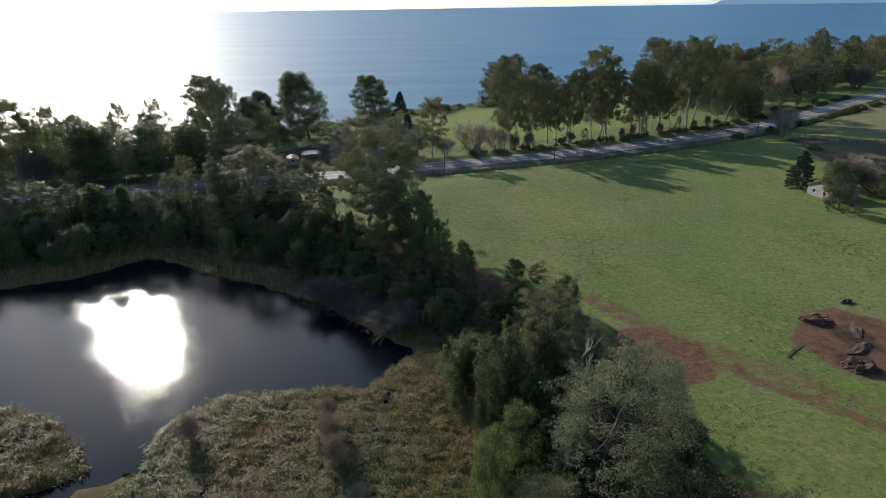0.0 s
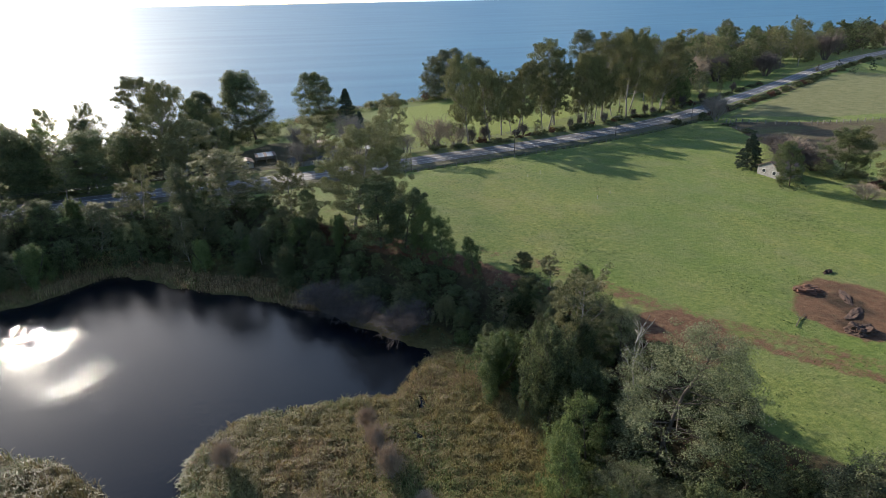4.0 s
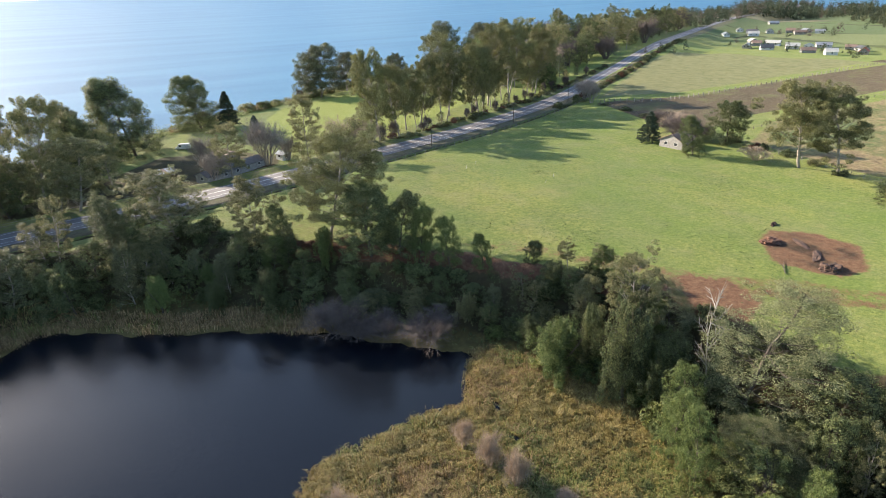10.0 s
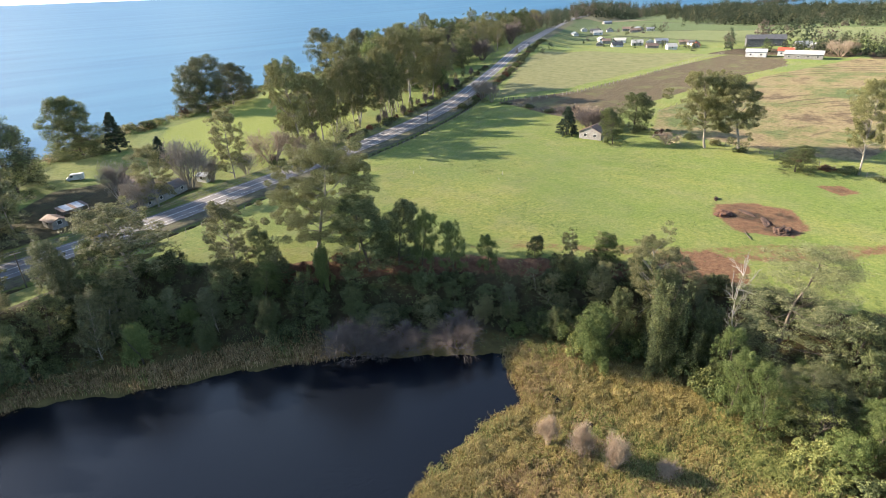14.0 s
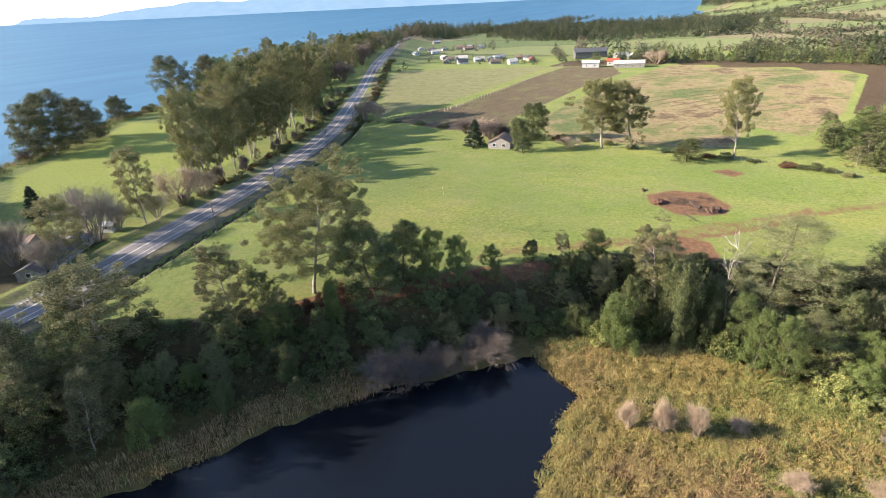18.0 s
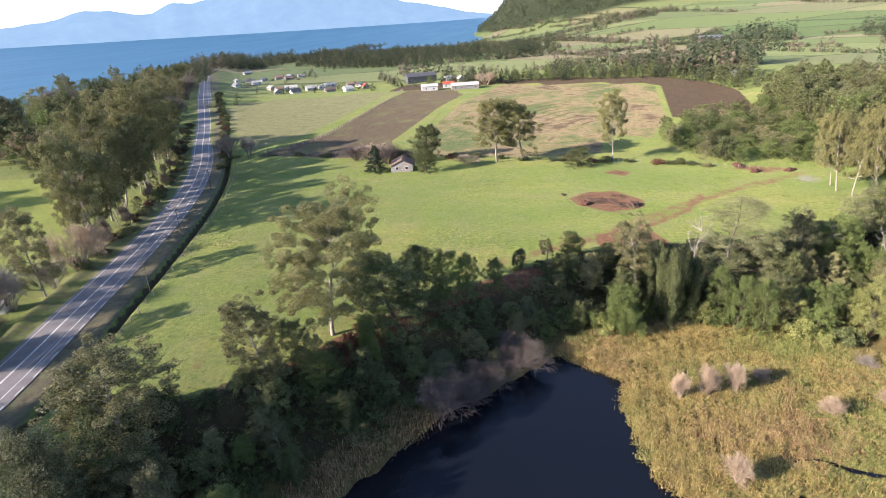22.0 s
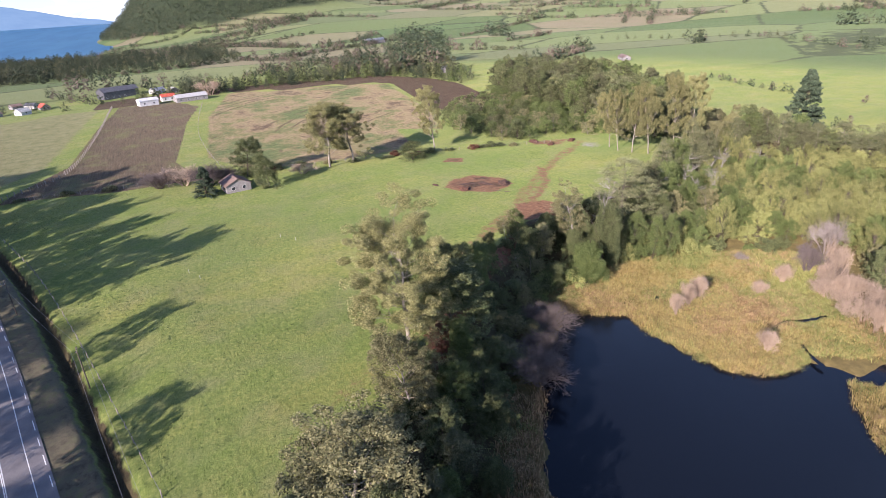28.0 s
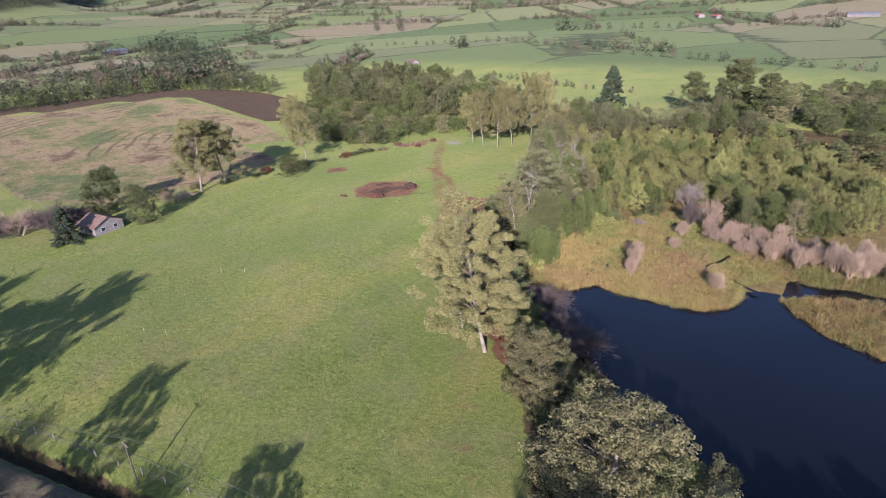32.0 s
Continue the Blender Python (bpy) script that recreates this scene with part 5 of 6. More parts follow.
# ---- reeds ----
def blades(name, pts, height, mats, seed, label, share):
    """Standing and leaning reed leaves at the points: slim folded blades."""
    rng = np.random.RandomState(seed)
    pts = np.asarray(pts)
    n = len(pts)
    z = np.maximum(lie(pts[:, 0], pts[:, 1]), -0.3)
    clump = 0.5 + 0.75 * (0.5 + 0.5 * wave(pts[:, 0], pts[:, 1], 1.3, 0.7)) + 0.3 * wave(pts[:, 0], pts[:, 1], 6.0, 1.9)
    hh = height * clump * (0.6 + 0.6 * rng.rand(n))
    cell = np.floor((pts[:, 0] + 0.6 * wave(pts[:, 0], pts[:, 1], 0.9, 0.2)) / 1.15) * 12.9898 + np.floor((pts[:, 1] + 0.6 * wave(pts[:, 1], pts[:, 0], 0.8, 1.7)) / 1.15) * 78.233
    dice = np.modf(np.abs(np.sin(cell) * 43758.5453))[0]
    w = 6.283 * dice + 1.1 * rng.normal(size=n)
    hh = hh * (0.80 + 0.40 * np.modf(dice * 7.31)[0])
    lean = 0.25 + 1.0 * rng.rand(n) * (0.7 + 0.4 * wave(pts[:, 0], pts[:, 1], 4.3, 1.2))
    ax, ay = np.cos(w), np.sin(w)
    wd = 0.020 + 0.026 * rng.rand(n)
    base = np.stack([pts[:, 0], pts[:, 1], z - 0.1], 1)
    mid_ = base + np.stack([ax * hh * lean * 0.25, ay * hh * lean * 0.25, hh * 0.7], 1)
    tip = base + np.stack([ax * hh * lean * 0.8, ay * hh * lean * 0.8, hh * (1.05 - 0.45 * lean)], 1)
    side = np.stack([-ay * wd, ax * wd, np.zeros(n)], 1)
    v = np.stack([base - side, base + side, mid_ + side * 1.2, mid_ - side * 1.2, tip + side * 0.5, tip - side * 0.5], 1).reshape(-1, 3)
    o = np.arange(n) * 6
    f = np.concatenate([np.stack([o, o + 1, o + 2, o + 3], 1), np.stack([o + 3, o + 2, o + 4, o + 5], 1)])
    patchy = 0.6 * (np.modf(dice * 3.77)[0] - 0.5)
    green = (wave(pts[:, 0], pts[:, 1], 5.0, 0.2) + patchy + 0.45 * rng.normal(size=n) > share - 0.55 + 0.9 * smooth(46, 66, pts[:, 1])).astype(np.int32)
    dry = wave(pts[:, 0], pts[:, 1], 7.3, 1.4) + 0.7 * (np.modf(dice * 5.19)[0] - 0.5) + 0.4 * rng.normal(size=n) > 0.5
    tone = np.where(dry, 2, green)
    return tagged(link(name, mesh_np(name, v, f, mats + [M_REEDB], np.concatenate([tone, tone]))), label, "reeds", kind="stuff")


CHANNELS = [[(-42, 62.3), (-38.4, 60.9), (-35.5, 59)], [(-29.2, 57.6), (-28.6, 54), (-30.4, 50), (-31.5, 45)], [(-6.5, 76.5), (-6, 74.5), (-7, 73.5)], [(-8.5, 68.5), (-7.5, 67)]]


def scatter(poly, n, seed):
    rng = np.random.RandomState(seed)
    a = np.array(poly)
    lo, hi = a.min(0) - 1.3, a.max(0) + 1.3
    q = lo + (hi - lo) * rng.rand(int(n * 2.6), 2)
    q = q[area(q[:, 0], q[:, 1], poly) > -1.0 + 0.9 * wave(q[:, 0], q[:, 1], 1.9, 0.6) + 0.4 * rng.normal(size=len(q))]
    for line in CHANNELS:
        q = q[seg_dist(q[:, 0], q[:, 1], line, False)[0] > 0.45]
    return q[:n]


blades("reed_bed", scatter(REEDS, 185000, 1), 1.25, [M_REED, M_REEDG], 1, "dense golden and green reed bed at the pond", 0.15)
blades("reed_island", scatter(ISLAND, 34000, 2), 1.5, [M_REED, M_REEDG], 2, "green-gold reed island in the pond", 0.0)
north = [(-100, 122), (-81, 128), (-70, 138), (-60, 134), (-55, 130), (-46, 124), (-36, 120), (-23, 110), (-21, 115), (-33, 124), (-46, 129), (-57, 137), (-70, 145), (-84, 136), (-102, 130)]
# brown blades, picked duller so their colour carries the bank's shade
blades("reed_margin", scatter(north, 24000, 3), 1.4, [M_REEDB, M_REEDG], 3, "brown reed margin below the wooded bank, dulled for the bank's shade", 0.3)
blades("reed_fringe", scatter([(-40, 47), (-46, 50.5), (-62, 47.5), (-100, 44.5), (-100, 34), (-62, 35), (-30, 34), (-26, 40)], 46000, 5), 1.3, [M_REEDB, M_REEDG], 5, "brown and green reed fringe below the leafless willows", 0.1)
for line in CHANNELS:
    pts = smooth_line(line, 0.8)
    v = []
    for i, (x, y) in enumerate(pts):
        (ax, ay), (bx, by) = pts[max(i - 1, 0)], pts[min(i + 1, len(pts) - 1)]
        ll = math.hypot(bx - ax, by - ay)
        wd = 0.22 + 0.30 * abs(math.sin(i * 1.3))
        v += [(x - (by - ay) / ll * wd, y + (bx - ax) / ll * wd, 0.72), (x + (by - ay) / ll * wd, y - (bx - ax) / ll * wd, 0.72)]
    tagged(link("water_channel", mesh_np("water_channel", v, [(2 * i, 2 * i + 1, 2 * i + 3, 2 * i + 2) for i in range(len(pts) - 1)], [M_POND])), "narrow dark water channel through the reeds", "water", kind="structure")
# tussocks of the meadow
tr = np.random.RandomState(9)
q = np.stack([tr.uniform(-40, 130, 60000), tr.uniform(0, 215, 60000)], 1)
ok = (area(q[:, 0], q[:, 1], BASIN) < -2) & (seg_dist(q[:, 0], q[:, 1], ROAD_LINE, False)[0] > 14) & (q[:, 1] < np.interp(q[:, 0], ROAD_X, ROAD_Y)) & (area(q[:, 0], q[:, 1], DIRT) < -1) & (1.3 * wave(q[:, 0], q[:, 1], 8, 0.5) + 0.6 * tr.normal(size=60000) > 0.75)
q = q[ok][:6000]
v, f = leaves(np.stack([q[:, 0], q[:, 1], lie(q[:, 0], q[:, 1]) + 0.08], 1), 0.16 + 0.55 * tr.rand(len(q)) ** 3, 8, 0.085, tr, 0.4, 1.4)
tagged(link("grass_tussocks", mesh_np("grass_tussocks", v, f, [M_TUSSOCK])), "coarse darker grass tussocks scattered over the meadow", "grass", kind="stuff")


# ---- far woods and hedges ----
def far_trees(name, pts, heights, label, seed, count=34, slim=0.36, mats=None):
    rng = np.random.RandomState(seed)
    pts, heights = np.asarray(pts), np.asarray(heights)
    z = lie(pts[:, 0], pts[:, 1])
    n = len(pts)
    C, R = [], []
    for j in range(6):
        w = rng.rand(n) * 6.283
        k = (0.10, 0.25, 0.40, 0.55, 0.70, 0.86)[j]
        rr = heights * slim * 0.42 * rng.rand(n) * (1 - 0.5 * k)
        C.append(np.stack([pts[:, 0] + rr * np.cos(w), pts[:, 1] + rr * np.sin(w), z + heights * k], 1))
        R.append(heights * slim * (0.78, 0.82, 0.76, 0.62, 0.46, 0.26)[j] * (0.8 + 0.4 * rng.rand(n)))
    R = np.concatenate(R)
    v, f = leaves(np.concatenate(C), R * 0.85, count // 6, np.maximum(R * 0.19, 0.28), rng, 0.75, 0.5)
    pick = np.repeat(np.tile(rng.choice(len(mats), n, p=None), 6), count // 6)
    return tagged(link(name, mesh_np(name, v, f, mats, pick)), label, "woodland", kind="stuff")


BAND = [(735, 431), (620, 334), (592, 254), (588, 167), (614, 110), (681, 57), (821, 44), (1038, 190), (1288, 400), (1298, 580)]
fr = random.Random(31)
P = [(x, y) for x, y, r in fill(BAND, 14.0, 12, 2600)]
far_trees("far_wood", P, [fr.uniform(6, 13) + 9 * max(0, math.sin(q[0] / 37) * math.cos(q[1] / 29)) for q in P], "dense dark evergreen wood beyond the farm", 1, 162, 0.46, [M_FARDARK, M_FARDARK, M_FAROLIVE, M_FARDARK, M_GUM])
P = [(x, y) for x, y, r in fill([(430, 402), (520, 440), (640, 500), (760, 470), (1040, 540), (1250, 545), (1700, 505), (1650, 570), (1250, 622), (950, 660), (721, 635), (560, 550), (440, 490)], 15, 13, 1300)]
far_trees("far_shore_wood", P, [fr.uniform(8, 16) + 12 * max(0, math.sin(q[0] / 41) * math.cos(q[1] / 33)) for q in P], "mixed shore wood with some leafless trees", 2, 168, 0.42, [M_FARDARK, M_FAROLIVE, M_FARDARK, M_FARDARK, M_FARBROWN, M_FAROLIVE])
HILL = [(2250 + 700 * math.sin(w), -150 + 440 * math.cos(w)) for w in np.linspace(0, 6.28, 20)[:-1]]
P = [(x, y) for x, y, r in fill(HILL, 16, 14, 6000)]
far_trees("hill_wood", P, [fr.uniform(14, 26) for _ in P], "steep hill covered in dark forest", 3, 36, 0.6, [M_FARDARK, M_FARDARK, M_FAROLIVE])
P, Hs, LOW, LOWH = [], [], [], []
ROWS_A = [((175, -160), (92, -142), 5, 3.5), ((471, -309), (328, -408), 12, 5), ((328, -408), (-42, -275), 9, 6), ((223, -398), (121, -373), 7, 9), ((311, -617), (55, -846), 16, 8), ((248, -546), (121, -373), 10, 6),
                                ((350, -20), (338, -40), 6, 9), ((445, 62), (319, -50), 8, 11), ((392, 74), (445, 62), 7, 9)]
ROWS_B = [((700, -160), (690, -240), 9, 9), ((332, -326), (345, -338), 5, 14), ((496, 226), (392, 120), 14, 9), ((377, 5), (319, -50), 7, 16), ((50, -78), (32, -112), 8, 5), ((670, -196), (700, -150), 8, 22), ((311, -617), (370, -590), 8, 14), ((620, 330), (440, 330), 16, 6), ((345, 190), (470, 240), 12, 8)]
for (ax, ay), (bx, by), step, hh in ROWS_A + ROWS_B:
    n = max(2, int(math.hypot(bx - ax, by - ay) / step))
    for i in range(n):
        k = (i + fr.uniform(-0.3, 0.3)) / n
        if fr.random() < 0.88:
            P.append((ax + (bx - ax) * k + fr.uniform(-2, 2), ay + (by - ay) * k + fr.uniform(-2, 2)))
            Hs.append(hh * fr.uniform(0.8, 1.6))
for x, y, hh in [(463, 210, 15), (470, 191, 14), (456, 177, 13), (412, 162, 13), (429, 134, 11), (420, 127, 8), (412, 120, 9), (403, 112, 8), (343, 125, 8), (371, 233, 7), (335, 210, 7), (297, 299, 6), (495, 312, 6), (70, -140, 4), (46, -137, 4), (332, -326, 14), (340, -335, 16), (350, -330, 14)]:
    P.append((x, y))
    Hs.append(hh)
for x, y, q_ in fill([(335, 0), (400, 30), (425, 0), (385, -42), (335, -34)], 8, 15, 90):
    P.append((x, y))
    Hs.append(fr.uniform(8, 16))
P2 = [(x, y) for x, y, q_ in fill([(338, 185), (343, 80), (332, 6), (290, -18), (256, -26), (280, -52), (330, -50), (372, -12), (392, 60), (372, 120)], 8, 16, 400)]
far_trees("farm_wood", P2, [fr.choice((fr.uniform(5, 9), fr.uniform(8, 14))) for _ in P2], "dark evergreen wood behind the bare feeding ground", 9, 210, 0.42, [M_FARDARK, M_PINE, M_GREEN, M_FAROLIVE, M_BROAD])
for x, y in [(386, 323), (369, 316), (348, 284), (367, 287), (392, 284), (368, 264), (350, 258), (367, 244), (388, 256), (406, 237), (367, 220), (494, 382), (472, 366), (500, 372), (482, 350), (521, 356), (272, 286), (262, 300), (255, 288), (276, 300)]:
    P.append((x + 3, y + 4))
    Hs.append(fr.uniform(2.5, 6.5))
rows = [(429 - 44 * k + 2 * q_, -38 - 35 * k - 5 * q_) for k in np.linspace(0, 1, 13) for q_ in (0, 1)] + [(743 - 47 * k, -174 - 51 * k) for k in np.linspace(0, 1, 14)] + [(690 - 20 * k, -300 - 20 * k) for k in np.linspace(0, 1, 8)]
far_trees("conifer_rows", rows, [fr.uniform(23, 31) for _ in rows], "tall dark planted conifer rows by a far farm", 6, 420, 0.19, [M_FARDARK, M_CONIF])
# hedges between the fields of the far slopes
for i in range(200):
    az_ = fr.uniform(78, 190)
    a0, r0 = radians(az_), fr.uniform(430 if az_ < 122 else 950, 2600)
    x0, y0 = r0 * math.sin(a0), r0 * math.cos(a0)
    w0 = radians(35 + fr.choice((0, 90)) + fr.uniform(-12, 12))
    ln = fr.uniform(90, 380)
    st = 1.9 + r0 / 430
    for j in range(int(ln / st)):
        if fr.random() < 0.85 and not (x0 + math.cos(w0) * st * j < 430 and y0 + math.sin(w0) * st * j > -70):
            tall = fr.random() < 0.15
            (P if tall else LOW).append((x0 + math.cos(w0) * st * j + fr.uniform(-2, 2), y0 + math.sin(w0) * st * j + fr.uniform(-2, 2)))
            (Hs if tall else LOWH).append((fr.uniform(7, 14) if tall else fr.uniform(2.2, 4.6)) + r0 / 420)
lp, lh = np.array(LOW), np.array(LOWH)
hr = np.random.RandomState(44)
lz = lie(lp[:, 0], lp[:, 1])
v, f = leaves(np.concatenate([np.stack([lp[:, 0] + hr.normal(size=len(lp)) * 0.8, lp[:, 1] + hr.normal(size=len(lp)) * 0.8, lz + lh * k], 1) for k in (0.25, 0.6)]), np.concatenate([lh * 0.62, lh * 0.45]), 15, np.concatenate([lh * 0.2, lh * 0.17]), hr, 0.7, 0.5)
tagged(link("low_hedges", mesh_np("low_hedges", v, f, [M_FARDARK, M_FAROLIVE, M_FARBROWN], np.repeat(np.tile(hr.randint(0, 3, len(lp)), 2), 15))), "low dark hedges between distant fields", "hedge", kind="stuff")
far_trees("field_hedges", P, Hs, "hedgerows and tree lines between distant fields", 4, 96, 0.6, [M_FARDARK, M_FARDARK, M_FAROLIVE, M_FARBROWN])


# ---- buildings ----
def house(name, x, y, turn, w, d, wall_h, roof_h, wall, roof, label, windows=2, over=0.4, doorway=True):
    """A gabled house: w wide (gable side), d deep, ridge along its depth."""
    ob = new(name, None)
    ob.matrix_basis = pose(x, y, z_at(x, y) - 0.1, 0, 0, turn)
    bm = bmesh.new()
    prof = [(-w / 2, 0), (w / 2, 0), (w / 2, wall_h), (0, wall_h + roof_h - 0.12), (-w / 2, wall_h)]
    fv = [[bm.verts.new((px, py, pz)) for px, pz in prof] for py in (-d / 2, d / 2)]
    bm.faces.new(fv[0])
    bm.faces.new(fv[1][::-1])
    for i in range(5):
        bm.faces.new((fv[0][i], fv[1][i], fv[1][(i + 1) % 5], fv[0][(i + 1) % 5]))
    bmesh.ops.recalc_face_normals(bm, faces=bm.faces[:])
    part("wall", bm, wall, ob)
    for s in (-1, 1):
        ex, ez = s * (w / 2 + over), wall_h - over * roof_h / (w / 2)
        bm = bmesh.new()
        q = [bm.verts.new(c) for c in ((0, -d / 2 - over, wall_h + roof_h), (ex, -d / 2 - over, ez), (ex, d / 2 + over, ez), (0, d / 2 + over, wall_h + roof_h))]
        g = bmesh.ops.extrude_face_region(bm, geom=[bm.faces.new(q)])
        bmesh.ops.translate(bm, verts=[e for e in g["geom"] if isinstance(e, bmesh.types.BMVert)], vec=(0, 0, 0.14))
        bmesh.ops.recalc_face_normals(bm, faces=bm.faces[:])
        rf = part("roof_slope", bm, roof, ob)
        for k in range(int(d / 1.1)):
            yy = -d / 2 + 0.5 + k * 1.1
            bm = bmesh.new()
            q = [bm.verts.new(c) for c in ((0, yy, wall_h + roof_h + 0.15), (ex, yy, ez + 0.15), (ex, yy + 0.12, ez + 0.15), (0, yy + 0.12, wall_h + roof_h + 0.15))]
            g = bmesh.ops.extrude_face_region(bm, geom=[bm.faces.new(q)])
            bmesh.ops.translate(bm, verts=[e for e in g["geom"] if isinstance(e, bmesh.types.BMVert)], vec=(0, 0, 0.06))
            bmesh.ops.recalc_face_normals(bm, faces=bm.faces[:])
            if d < 12:
                part("seam", bm, roof, rf)
            else:
                bm.free()
    for face in (-1, 1):
        for i in range(windows):
            cx = (i - (windows - 1) / 2) * w / (windows + 0.3)
            yy = face * d / 2
            win = part("window", boxed(cx - 0.6, cx + 0.6, yy - 0.05, yy + 0.05, 1.0, 2.1), M_WHITE, ob)
            part("pane", boxed(cx - 0.5, cx + 0.5, yy - 0.07, yy + 0.07, 1.1, 2.0), M_GLASS, win)
    for s in (-1, 1):
        for i in range(max(1, int(d / 4))):
            cy = (i + 0.5) * d / max(1, int(d / 4)) - d / 2
            xx = s * w / 2
            win = part("window", boxed(xx - 0.05, xx + 0.05, cy - 0.55, cy + 0.55, 1.0, 2.0), M_WHITE, ob)
            part("pane", boxed(xx - 0.07, xx + 0.07, cy - 0.45, cy + 0.45, 1.1, 1.9), M_GLASS, win)
    if doorway:
        part("door", boxed(w * 0.36 - 0.45, w * 0.36 + 0.45, -d / 2 - 0.06, -d / 2 + 0.06, 0, 2.0), M_GREYWALL, ob)
    return tagged(ob, label, "house")


house("farm_cottage", 108, 141, -82, 8.0, 8, 2.6, 1.9, M_GREYWALL, M_RUST, "small pale grey cottage with a rusty gable roof in the meadow")
house("roadside_house", -21, 200, -59, 5.5, 22, 2.3, 1.1, M_GREYWALL, M_DARKROOF, "long low weathered grey house along the road", 1)
house("shed", -20, 217, 20, 6, 9, 2.4, 1.3, M_GREYWALL, M_RUST, "weathered shed with a rusty roof behind the roadside house", 1)
house("shed", -3, 207.5, 24, 3, 3.5, 2.1, 0.6, M_WHITE, M_ZINC, "tiny pale shed beside the road", 1)
house("shed", -45, 200, 14, 3.5, 5, 2.0, 0.7, M_GREYWALL, M_RUST, "small rusty shed among the trees by the road", 1)
house("lake_cabin", -90, 196, 5, 6, 8, 2.5, 1.5, M_GREYWALL, M_ZINC, "pale cabin among the trees near the lake")
house("white_barn", 318, 164, 15, 7, 11, 3.2, 1.2, M_WHITE, M_WHITE, "long white milking shed with a pale roof", 1)
house("red_roofed_shed", 331, 152, 12, 5, 8, 3.0, 1.4, M_WHITE, M_REDROOF, "small white farm shed with a red roof behind the barns", 1)
house("white_barn", 320, 139, 12, 9, 19, 2.8, 1.6, M_GREYWALL, M_CONCRETE, "white farm building with a pale roof", 1)
house("dark_barn", 384, 182, 25, 12, 24, 5, 2.4, M_DARKROOF, M_DARKROOF, "large dark barn with a metal roof", 1)
vr = random.Random(77)
for x, y in [(393, 316), (379, 303), (357, 295), (388, 296), (357, 280), (377, 274), (385, 267), (399, 265), (359, 252), (357, 236), (378, 227), (398, 246), (393, 236), (482, 392), (478, 376), (489, 366), (504, 356), (513, 347), (512, 334), (607, 441), (429, 367), (379, 157), (372, 147), (454, 358), (494, 341)]:
    house("village_house", x, y, vr.uniform(20, 60) + vr.choice((0, 90)), vr.uniform(4.8, 7), vr.uniform(6, 10.5), vr.uniform(1.9, 2.4), vr.uniform(1.3, 2.0), vr.choice((M_WHITE, M_GREYWALL, M_GREYWALL, M_CONCRETE)), M_REDROOF if (x, y) == (378, 227) else vr.choice((M_ZINC, M_CONCRETE, M_DARKROOF, M_RUST)), "small village house with a gable roof beyond the fields", 2)
house("far_farmhouse", 280, -184, 65, 6, 14, 2.4, 1.6, M_GREYWALL, M_RUST, "long farmhouse with a rusty red roof beyond the gully wood", 1)
house("far_farmhouse", 322, -46, 30, 8, 13, 3, 2.2, M_GREYWALL, M_DARKROOF, "grey farmhouse among tall trees", 1)
house("far_barn", 254, -883, 30, 10, 26, 4, 2, M_GREYWALL, M_REDROOF, "red-roofed barn far across the fields", 1)
house("far_barn", 225, -876, 40, 10, 20, 4, 2, M_GREYWALL, M_REDROOF, "red-roofed barn in a far village", 1)
house("far_barn", 29, -919, 80, 12, 40, 4, 2, M_GREYWALL, M_ZINC, "long pale shed far across the fields", 1)
house("far_barn", 748, -142, 15, 12, 30, 5, 2.4, M_GREYWALL, M_ZINC, "pale barn on the far slope", 1)


# ---- fences, poles, clutter ----
def fence(line, step, height, label, wires=3, size=0.07, wire_mat=None):
    ob = new("fence", None)
    ob.location = (*line[0], 0)
    o = Vector((*line[0], 0))
    pts = smooth_line(line, step)
    tops = []
    me = bpy.data.meshes.new("post")
    bm = boxed(-size, size, -size, size, -0.3, height, 0.02)
    bm.to_mesh(me)
    bm.free()
    me.materials.append(M_POST)
    rr = random.Random(len(pts))
    for x, y in pts:
        z = z_at(x, y)
        link("post", me, ob, m=pose(x - o.x, y - o.y, z, rr.uniform(-4, 4), rr.uniform(-4, 4), rr.uniform(0, 90)))
        tops.append((x - o.x, y - o.y, z))
    for k in range(wires):
        hp = Heap()
        hp.tube([(x, y, z + height * (0.35 + 0.28 * k)) for x, y, z in tops], [0.012] * len(tops), 3)
        link("wire", hp.mesh("wire", M_WIRE), ob)
    return tagged(ob, label, "fence")


for i in range(14):
    k = (i + br.uniform(0, 0.9)) / 14
    x0, y0 = beside_road(12.5, 34, 152)[int(k * (len(beside_road(12.5, 34, 152)) - 1))]
    plant("eucalyptus", x0 + br.uniform(-3, 3), y0 + br.uniform(0, 11), br.uniform(13, 27), br.uniform(3.8, 6.2), group="eucalyptus row along the road", lod=10)
edge_line_points = beside_road(10.5, 18, 215)
for i in range(24):
    x0, y0 = edge_line_points[int((i + br.random() * 0.9) / 24 * (len(edge_line_points) - 1))]
    kind = br.choice(("bare", "bare", "olive"))
    plant(kind, x0 + br.uniform(-1.2, 1.2), y0 + br.uniform(-0.6, 3.5), br.uniform(4.5, 9.0), br.uniform(1.1, 2.2), br.choice((0, 2)) if kind == "bare" else None, "saplings along the road", lod=10)
for x0, y0 in beside_road(-10.5, 120, 330):
    plant("bush", x0 + br.uniform(-2, 2), y0 + br.uniform(-2, 1), br.uniform(1.4, 3.4), br.uniform(2, 3.4), br.choice((0, 2, 3, 5)), "roadside hedge")
fence(beside_road(-15.2, -45, 140)[::2], 3.6, 1.25, "wire fence with weathered wooden posts along the ditch")
fence([(143, 214), (167, 196), (240, 188), (321, 184)], 3.0, 1.5, "post fence between pasture and ploughed strip", size=0.14)
